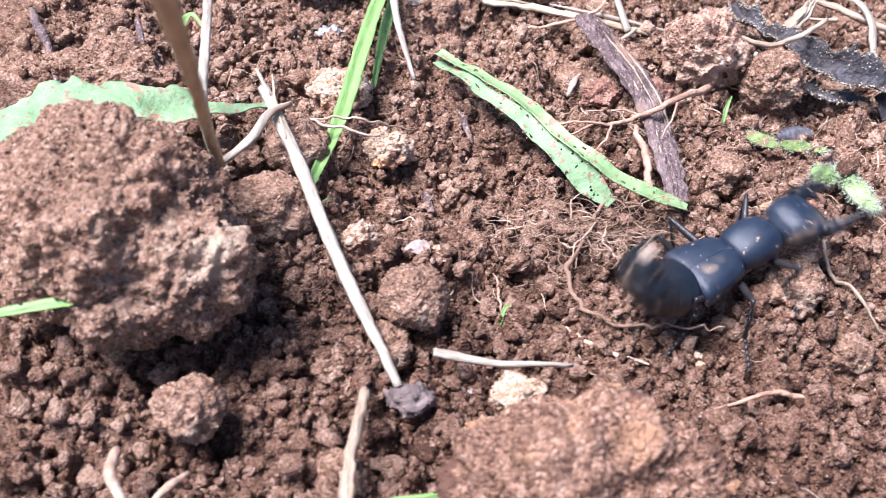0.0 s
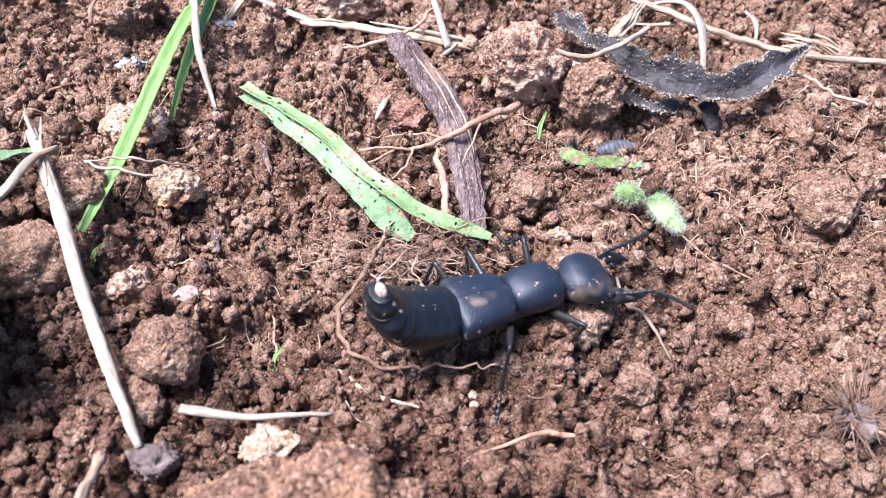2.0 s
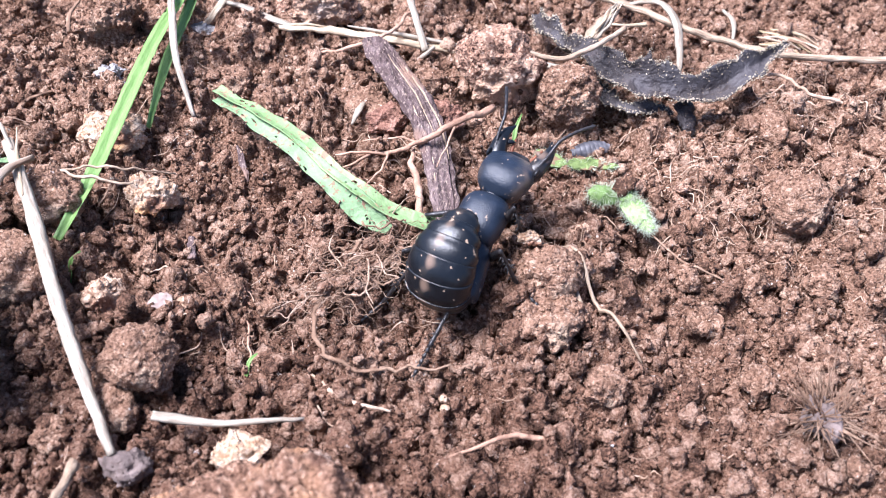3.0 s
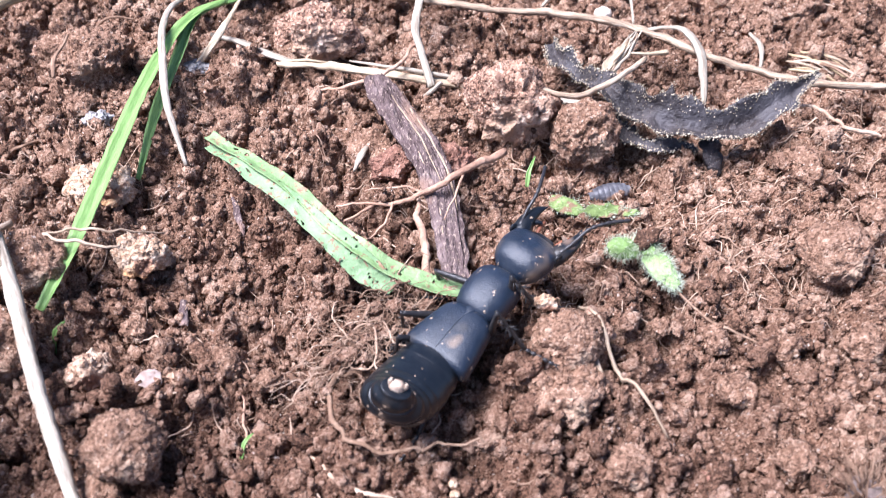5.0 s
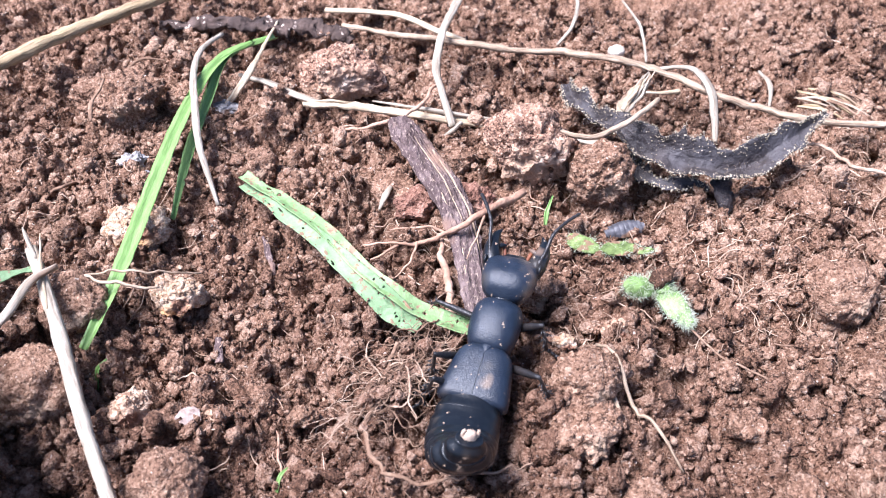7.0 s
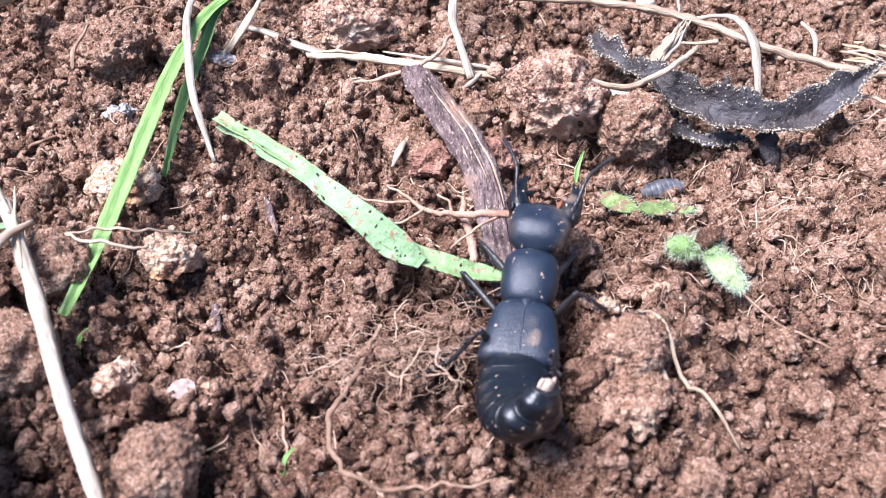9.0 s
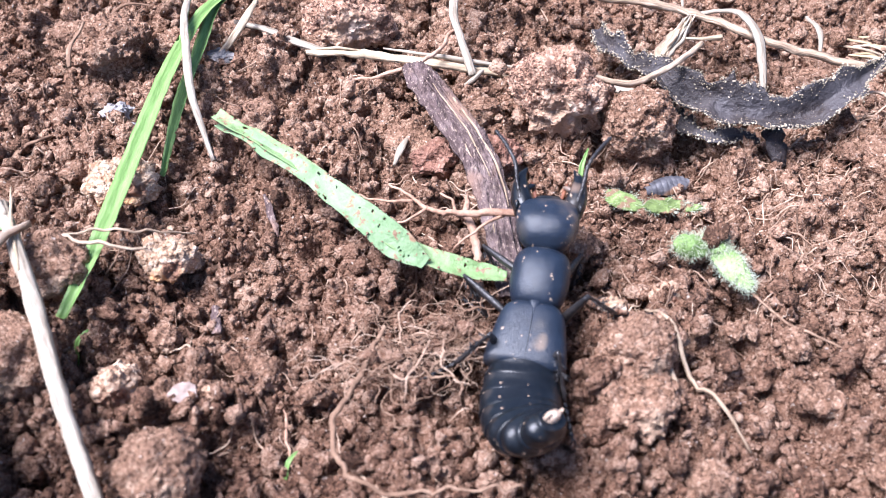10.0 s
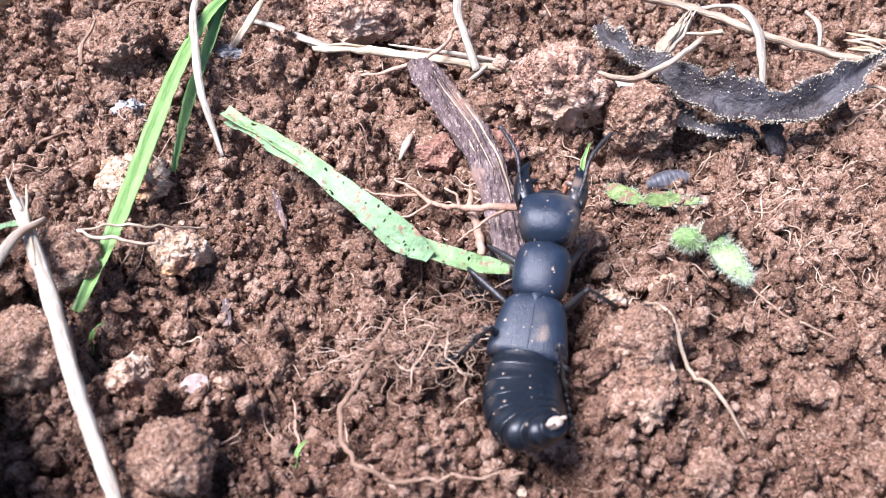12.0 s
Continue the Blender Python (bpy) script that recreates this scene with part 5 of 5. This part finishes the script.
def build_beetle():
    beetle = thing("beetle", "black rove beetle with raised abdomen on soil", "beetle")
    moving = {}
    # head: origin at the neck
    head = part("head", mesh_of("head", *loft([(-0.04, 0.09, 0, 0.07, 0.08), (0.0, 0.18, 0.01, 0.11, 0.11), (0.07, 0.255, 0.02, 0.16, 0.13), (0.19, 0.295, 0.02, 0.18, 0.14),
                                               (0.31, 0.3, 0.01, 0.15, 0.13), (0.4, 0.275, 0.0, 0.1, 0.11), (0.44, 0.2, -0.01, 0.07, 0.08)], power=2.6, n=32), CHITIN), beetle)
    moving["head"] = head
    for s in (-1, 1):
        v, f = sweep(np.array([(0.32, 0.18 * s, -0.01), (0.43, 0.22 * s, 0.01), (0.55, 0.245 * s, 0.02), (0.67, 0.24 * s, 0.01), (0.76, 0.2 * s, 0.0)]), [0.1, 0.096, 0.075, 0.046, 0.006], [0.08, 0.075, 0.055, 0.03, 0.006], ROUND, 5)
        part("mandible", mesh_of("mandible", v, f, CHITIN_SHINY), head)
        v, f = sweep(np.array([(0.54, 0.21 * s, 0.0), (0.58, 0.15 * s, 0.0), (0.59, 0.11 * s, 0.0)]), [0.034, 0.024, 0.004], None, ROUND, 3)
        part("mandible_tooth", mesh_of("mandible_tooth", v, f, CHITIN_SHINY), head)
        path = curve_points(np.array([(0.42, 0.235 * s, 0.05), (0.56, 0.275 * s, 0.09), (0.74, 0.31 * s, 0.13), (0.92, 0.4 * s, 0.11), (1.08, 0.5 * s, 0.06)]), 6)
        v, f = sweep(path, [0.028, 0.03, 0.024] + [0.014, 0.021] * 11 + [0.008], None, ROUND, 2)
        part("antenna", mesh_of("antenna", v, f, LEGMAT), head)
        v, f = sweep(np.array([(0.47, 0.1 * s, -0.06), (0.57, 0.13 * s, -0.05), (0.66, 0.15 * s, -0.08)]), [0.016, 0.02, 0.014], None, ROUND, 4)
        part("palp", mesh_of("palp", v, f, RUST), head)
        v, f = lump((0.045, 0.02, 0.035), 5, 3, 0.0, rough=0.02)
        part("eye", grid_mesh("eye", v + np.array([0.36, 0.265 * s, 0.07]), f, CHITIN_SHINY), head)
    part("upper_lip", mesh_of("upper_lip", *loft([(0.42, 0.17, -0.01, 0.05, 0.05), (0.47, 0.14, -0.015, 0.035, 0.04), (0.5, 0.1, -0.02, 0.02, 0.02)]), CHITIN_SHINY), head)
    # neck, pronotum, wing cases, underside
    part("neck", mesh_of("neck", *loft([(0.4, 0.13, 0.32, 0.09, 0.09), (0.5, 0.12, 0.34, 0.085, 0.085), (0.6, 0.12, 0.345, 0.08, 0.08)]), CHITIN_SHINY), beetle)
    part("pronotum", mesh_of("pronotum", *loft([(-0.03, 0.15, 0.33, 0.1, 0.06), (0.01, 0.215, 0.33, 0.15, 0.1), (0.1, 0.255, 0.33, 0.19, 0.12), (0.24, 0.272, 0.335, 0.205, 0.12), (0.37, 0.262, 0.34, 0.185, 0.11),
                                                (0.46, 0.215, 0.34, 0.13, 0.09), (0.5, 0.13, 0.34, 0.07, 0.06)], power=2.4, n=32), CHITIN), beetle)
    for s in (1, -1):
        case = part("wing_case", mesh_of("wing_case", *loft([(0.03, 0.13, 0.29, 0.1, 0.03), (0.0, 0.2, 0.3, 0.135, 0.05), (-0.08, 0.285, 0.31, 0.16, 0.08), (-0.3, 0.34, 0.315, 0.172, 0.09), (-0.48, 0.37, 0.31, 0.17, 0.09),
                                                      (-0.54, 0.358, 0.3, 0.155, 0.07), (-0.56, 0.3, 0.29, 0.13, 0.05)], power=2.9, y0=s, n=40), CHITIN), beetle)
        case.data.set_sharp_from_angle(angle=radians(48))
    part("scutellum", mesh_of("scutellum", *loft([(0.02, 0.07, 0.425, 0.03, 0.03), (-0.03, 0.05, 0.445, 0.022, 0.03), (-0.09, 0.008, 0.452, 0.02, 0.02)], n=12), CHITIN), beetle)
    part("thorax", mesh_of("thorax", *loft([(0.3, 0.16, 0.26, 0.08, 0.08), (0.1, 0.22, 0.26, 0.1, 0.1), (-0.2, 0.26, 0.26, 0.1, 0.1), (-0.45, 0.26, 0.27, 0.1, 0.09), (-0.54, 0.22, 0.28, 0.08, 0.08)]), CHITIN_SHINY), beetle)
    # abdomen segments: origin at the front joint of each
    for k, (w, h) in enumerate(SEGMENTS):
        nw, nh = SEGMENTS[k + 1] if k < 6 else (0.13, 0.08)
        v, f = loft([(0.07, w * 0.9, 0, h * 0.9, h * 0.9), (0.0, w * 0.985, 0, h * 0.985, h * 0.985), (-0.07, w, 0, h, h), (-0.13, w * 0.3 + nw * 0.71, 0, h * 0.3 + nh * 0.71, h * 0.3 + nh * 0.71),
                     (-0.158, w * 0.1 + nw * 0.9, 0, h * 0.1 + nh * 0.9, h * 0.1 + nh * 0.9), (-0.162, nw * 0.9, 0, nh * 0.9, nh * 0.9)], n=32, power=2.2)
        moving[f"segment{k}"] = part("abdomen_segment", mesh_of("abdomen_segment", v, f, CHITIN_SHINY), beetle)
    tip = joined([loft([(0.04, 0.075, 0, 0.05, 0.04), (-0.02, 0.07, 0.01, 0.05, 0.04), (-0.06, 0.055, 0.01, 0.04, 0.035), (-0.08, 0.035, 0.01, 0.025, 0.025)], n=14)]
                 + [sweep(np.array([(0.0, 0.05 * s, 0.02), (-0.05, 0.065 * s, 0.02), (-0.09, 0.06 * s, 0.02)]), [0.022, 0.018, 0.01], None, ROUND, 3) for s in (-1, 1)])
    moving["tip"] = part("abdomen_tip", mesh_of("abdomen_tip", *tip, GLAND), beetle, "pale cream abdomen tip")
    # legs
    for pair, (coxa, fem, tib, tar) in LEGS.items():
        for s in (-1, 1):
            key = pair + ("_l" if s > 0 else "_r")
            v, f = sweep(np.array([(-0.02, 0, 0), (fem * 0.25, 0, 0), (fem * 0.6, 0, 0), (fem, 0, 0)]), [0.022, 0.034, 0.031, 0.02], [0.026, 0.042, 0.038, 0.022], ROUND, 4)
            moving[key + "_femur"] = part("femur", mesh_of("femur", v, f, LEGMAT), beetle)
            pieces = [sweep(np.array([(-0.02, 0, 0), (tib * 0.3, 0, 0), (tib * 0.7, 0, 0), (tib, 0, 0)]), [0.015, 0.017, 0.02, 0.022], None, ROUND, 4)]
            r = np.random.RandomState(3)
            for _ in range(22):
                x, a = r.uniform(0.1, 1) * tib, r.uniform(0, 6.28)
                d = np.array([0.5, math.cos(a), math.sin(a)]) * 0.055
                b = np.array([x, 0.02 * math.cos(a), 0.02 * math.sin(a)])
                pieces.append(sweep(np.array([b, b + d * 0.5, b + d]), [0.005, 0.004, 0.001], None, THIN, 1))
            moving[key + "_tibia"] = part("tibia", mesh_of("tibia", *joined(pieces), LEGMAT), beetle)
            pieces = []
            for k in range(5):
                a, b = tar * k / 5, tar * (k + 1) / 5
                pieces.append(sweep(np.array([(a, 0, 0), (a * 0.4 + b * 0.6, 0, 0), (b, 0, 0)]), [0.011, 0.021, 0.012], None, ROUND, 2))
            for q in (-1, 1):
                pieces.append(sweep(np.array([(tar, 0, 0), (tar + 0.03, 0.012 * q, 0.004), (tar + 0.05, 0.022 * q, -0.014)]), [0.008, 0.006, 0.002], None, THIN, 2))
            moving[key + "_tarsus"] = part("tarsus", mesh_of("tarsus", *joined(pieces), LEGMAT), beetle)
    return beetle, moving


beetle, beetle_parts = build_beetle()


# ---- motion ----
# seconds, x, y, z, heading, pitch, head turn, head lift, curl of the abdomen, sideways bend, raised from its base (0 to 1)
BEETLE = [
    (0, 0.573, -0.179, 0.011, 30.9, 9, -6.7, 2.9, 13, 0, 0.4),
    (0.1, 0.74, -0.14, 0.0, 13, 5, -5, -2, 24, -1, 1),
    (0.2, 0.766, -0.139, -0.004, 11.5, 5.1, -4.8, -4, 23, -2.7, 1),
    (0.5, 0.646, -0.19, -0.012, 14.5, 3.3, -2.8, -8, 17, 1.7, 1),
    (0.75, 0.6, -0.15, -0.015, 17, 1, -5, -6, 13, 0, 0.3),
    (1, 0.582, -0.19, -0.02, 20.5, -2, -8, -6, 10.5, 0, 0),
    (1.5, 0.588, -0.224, -0.02, 20.2, -2.4, -12, -3.7, 10.8, 1, 0),
    (2, 0.594, -0.245, -0.02, 20.6, -3, -8, -4, 10.4, 1.2, 0),
    (2.6, 0.59, -0.236, -0.022, 22.0, -3.5, -12, -1.6, 10, 0.9, 0),
    (2.75, 0.58, 0.11, 0.02, 42, 10, -3, 2, 24, 0, 1),
    (3, 0.547, 0.436, 0.033, 60.4, 19, -5.8, 2.9, 28, -0.4, 1),
    (3.2, 0.477, 0.28, 0.03, 57.1, 19, -3.8, 1.1, 30, 0, 1),
    (4, 0.47, 0.32, 0.01, 52, 12, -3.8, 0, 20, 2, 0.5),
    (4.8, 0.468, 0.328, 0.0, 48, 7, -3.5, 0, 12.9, 4.8, 0),
    (5, 0.483, 0.367, 0.009, 49.5, 8.4, -6, 4, 12.4, 4.4, 0),
    (5.35, 0.48, 0.37, 0.012, 52, 11, -5, 4, 14, 3, 0.1),
    (5.5, 0.469, 0.373, 0.019, 67.8, 16, -5.3, 4.8, 31, 0.4, 1),
    (5.8, 0.45, 0.41, 0.0, 70, 11, 0, 5, 30, 0, 0.8),
    (6, 0.42, 0.442, -0.01, 70.6, 8, 4.0, 4, 25, -0.4, 0.38),
    (6.25, 0.423, 0.432, -0.006, 70, 10, 3.5, 2, 21, 3, 0.3),
    (6.5, 0.426, 0.425, -0.005, 69.6, 11.4, 3.2, 1.6, 16, 5.4, 0),
    (7, 0.413, 0.428, -0.006, 70.7, 12.5, 1, 0, 13.8, 4.7, 0),
    (7.6, 0.43, 0.47, -0.006, 73, 10, 0, 0, 13.8, 6, 0),
    (8.8, 0.474, 0.51, 0.0, 77.6, 9, -4, 1, 14.5, 8, 0),
    (9.5, 0.478, 0.506, 0.015, 77.6, 14.5, -1.5, 3.5, 13, 7.6, 0),
    (10, 0.495, 0.498, 0.015, 75.2, 14.6, 6, 3.2, 12, 7.9, 0),
    (10.5, 0.503, 0.494, 0.013, 75, 14.2, 7.2, 5, 11.2, 7.4, 0),
    (12, 0.495, 0.5, 0.017, 75.3, 14, 5.6, 5.4, 9.8, 7.6, 0),
]
# feet on the ground: seconds at which a foot is set down, and where
FEET = {
    "front_l": [(0, 0.95, 0.75), (0.2, 0.62, 0.72), (2.6, 0.56, 0.85), (2.9, 0.12, 1.05), (5.35, 0.1, 1.03), (5.6, -0.4, 1.3), (7.2, -0.39, 1.31), (8.8, 0.2, 1.3), (12, 0.22, 1.3)],
    "front_r": [(0, 1.2, -0.5), (0.2, 1.3, -0.75), (2.6, 1.2, -0.6), (2.9, 1.24, 0.5), (5.35, 1.24, 0.5), (5.6, 1.15, 0.45), (7.2, 1.15, 0.45), (8.8, 1.05, 1.35), (12, 1.05, 1.35)],
    "middle_l": [(0, 0.1, 0.45), (0.2, 0.2, 0.5), (2.6, 0.15, 0.4), (2.9, -0.3, 0.42), (5.35, -0.33, 0.38), (5.6, -0.32, 0.25), (7.2, -0.3, 0.22), (8.8, 0.0, 1.0), (12, 0.0, 1.0)],
    "middle_r": [(0, 0.7, -1.05), (0.2, 0.75, -1.1), (0.6, 0.5, -1.2), (2.6, 0.4, -1.22), (2.9, 1.15, -0.1), (5.35, 1.12, -0.05), (5.6, 1.16, -0.15), (7.2, 1.17, -0.18), (8.8, 1.4, 0.48), (12, 1.4, 0.48)],
    "hind_l": [(0, -0.45, 0.2), (0.2, -0.3, 0.35), (2.6, -0.35, 0.25), (2.9, -0.45, -0.1), (5.35, -0.42, 0.0), (7.2, -0.42, 0.0), (8.8, -0.38, 0.05), (12, -0.38, 0.06)],
    "hind_r": [(0, 0.0, -0.95), (0.2, -0.05, -0.9), (0.6, -0.22, -0.78), (2.6, -0.22, -0.76), (2.9, 0.0, -0.68), (3.2, 0.1, -0.7), (4.8, -0.15, -0.68), (5.35, -0.15, -0.68), (5.6, 0.3, -0.62), (7.2, 0.4, -0.55), (8.8, 0.7, -0.45), (12, 0.7, -0.45)],
}
LOW = [0.3, 0.4, 0.9, 1.3, 1.6, 1.7, 1.7]
SIDE = [0.3, 0.4, 0.7, 1.0, 1.3, 1.6, 1.7]
HIGH = [1.6, 1.5, 1.2, 0.9, 0.7, 0.6, 0.5]


def turn_of(yaw, lift):
    """Turned to the left by yaw and with +x lifted, in degrees."""
    return Matrix.Rotation(radians(yaw), 4, "Z") @ Matrix.Rotation(radians(-lift), 4, "Y")


def bone(a, b, up):
    """Pose at a with +x towards b."""
    x = (b - a).normalized()
    y = up.cross(x).normalized()
    z = x.cross(y)
    m = Matrix((x, y, z)).transposed().to_4x4()
    m.translation = a * CM
    return m


def foot_place(key, t):
    rows = FEET[key]
    for (t0, x0, y0), (t1, x1, y1) in zip(rows, rows[1:]):
        if t <= t1:
            still = abs(x1 - x0) + abs(y1 - y0) < 0.12 or t1 - t0 < 0.4
            s = (t - t0) / (t1 - t0)
            s = s if still else max(0.0, (s - 0.5) * 2)
            x, y = x0 + (x1 - x0) * s, y0 + (y1 - y0) * s
            return Vector((x, y, float(soil_level(np.array([x]), np.array([y]))[0]) + (0.32 if key == "front_l" else 0.12)))
    return Vector((rows[-1][1], rows[-1][2], float(soil_level(np.array([rows[-1][1]]), np.array([rows[-1][2]]))[0]) + (0.32 if key == "front_l" else 0.12)))


def body_pose(row):
    t, x, y, z, yaw, pitch = row[:6]
    pivot = Matrix.Translation((0, 0, 0.35))
    return Matrix.Translation((x, y, z)) @ pivot @ turn_of(yaw, pitch) @ pivot.inverted()


def scaled(m):
    m = m.copy()
    m.translation = m.translation * CM
    return m


def beetle_rows():
    rows = {name: [] for name in beetle_parts}
    whole = []
    for row in BEETLE:
        t, hy, hp, curl, bend, raised = row[0], *row[6:]
        m = body_pose(row)
        whole.append((t, scaled(m)))
        rows["head"].append((t, scaled(Matrix.Translation((0.53, 0, 0.34)) @ turn_of(hy, hp))))
        link = Matrix.Translation((-0.5, 0, 0.3))
        for k in range(7):
            link = link @ turn_of(bend * SIDE[k], -curl * (LOW[k] + (HIGH[k] - LOW[k]) * raised))
            rows[f"segment{k}"].append((t, scaled(link)))
            link = link @ Matrix.Translation((-SEG, 0, 0))
        rows["tip"].append((t, scaled(link)))
        back = m.inverted()
        for pair, (coxa, fem, tib, tar) in LEGS.items():
            for s, side in ((1, "_l"), (-1, "_r")):
                key = pair + side
                a = Vector((coxa[0], coxa[1] * s, coxa[2]))
                foot = back @ foot_place(key, t)
                flat = Vector((foot.x - a.x, foot.y - a.y, 0))
                ankle = foot - flat.normalized() * tar * 0.85 + Vector((0, 0, 0.07))
                d = ankle - a
                reach = fem + tib - 0.01
                if d.length > reach:
                    ankle = a + d.normalized() * reach
                    d = ankle - a
                low = abs(fem - tib) + 0.06
                if d.length < low:
                    ankle = a + d.normalized() * low
                    d = ankle - a
                along = (fem**2 - tib**2 + d.length_squared) / (2 * d.length)
                high = math.sqrt(max(0.0, fem**2 - along**2))
                across = d.normalized()
                lift = (Vector((0, 0, 1)) - across * across.z).normalized()
                knee = a + across * along + lift * high
                toe = ankle + (foot - ankle).normalized() * tar
                up = Vector((0.1, 0.2 * s, 1))
                rows[key + "_femur"].append((t, bone(a, knee, up)))
                rows[key + "_tibia"].append((t, bone(knee, ankle, up)))
                rows[key + "_tarsus"].append((t, bone(ankle, toe, up)))
    return whole, rows


def shifted(ob, dx, dy, dz=0.0, turn=0.0, roll=(0, 0)):
    """The resting pose of a loose thing, moved in cm and turned about its own middle in degrees."""
    p = ob.location / CM
    return pose((p.x + dx) * CM, (p.y + dy) * CM, (p.z + dz) * CM, roll[0], roll[1], turn)


def motions():
    whole, rows = beetle_rows()
    walk(beetle, whole)
    for name, some in rows.items():
        walk(beetle_parts[name], some)

    def keyed(ob, *moves):
        walk(ob, poses_of(ob, moves))

    keyed(chewed_leaf, (0, -0.1, 0.05, 0.0, -1.5), (0.25, 0, 0), (2.6, 0, 0), (2.9, -0.02, 0.06, 0.0, 1.0), (5.4, -0.03, 0.08, 0.0, 1.0), (7.2, -0.02, 0.1), (8.8, -0.24, 0.23, 0.04), (12, -0.24, 0.23, 0.04))
    hinge = Matrix.Translation((-0.0102, 0.0102, -0.0011))
    folded = hinge @ pose(0, 0, 0.0002, -3, -2, 3.4) @ hinge.inverted()
    part_folded = hinge @ pose(0, 0, 0, -1.5, -1, 1.2) @ hinge.inverted()
    walk(leaf_lower, [(0, pose(0, 0, 0)), (2.6, pose(0, 0, 0)), (3.2, part_folded), (7.2, part_folded), (8.8, folded), (12, folded)])
    walk(leaf_strip, [(0, pose(0, 0, 0)), (7.2, pose(0, 0, 0)), (8.8, pose(0, 0, 0, 5, -4, 1.5)), (12, pose(0, 0, 0, 5, -4, 1.5))])
    keyed(forked_root, (0, 0, 0), (7.2, 0, 0), (8.8, -0.15, -0.35, 0.02, -42.0), (12, -0.15, -0.35, 0.02, -42.0))
    keyed(looped_root, (0, 0, 0), (2.6, 0, 0), (2.9, 0.02, 0.02), (5.4, 0.15, 0.05, 0, 6.0), (7.2, 0.17, 0.08, 0, 8.0), (8.8, -0.2, -0.12, 0, 0.0), (12, -0.2, -0.12, 0, 0.0))
    keyed(root_tangle, (0, -0.3, -0.1), (0.1, -0.12, -0.02), (0.3, 0, 0), (2.6, 0, 0), (2.9, -0.1, -0.12, 0.06, 35.0), (7.2, -0.02, -0.1, 0.04, 38.0), (8.8, -0.05, -0.12, 0.02, 8.0), (12, -0.05, -0.12, 0.02, 8.0))


def poses_of(ob, moves):
    return [(q[0], shifted(ob, *q[1:])) for q in moves]


motions()
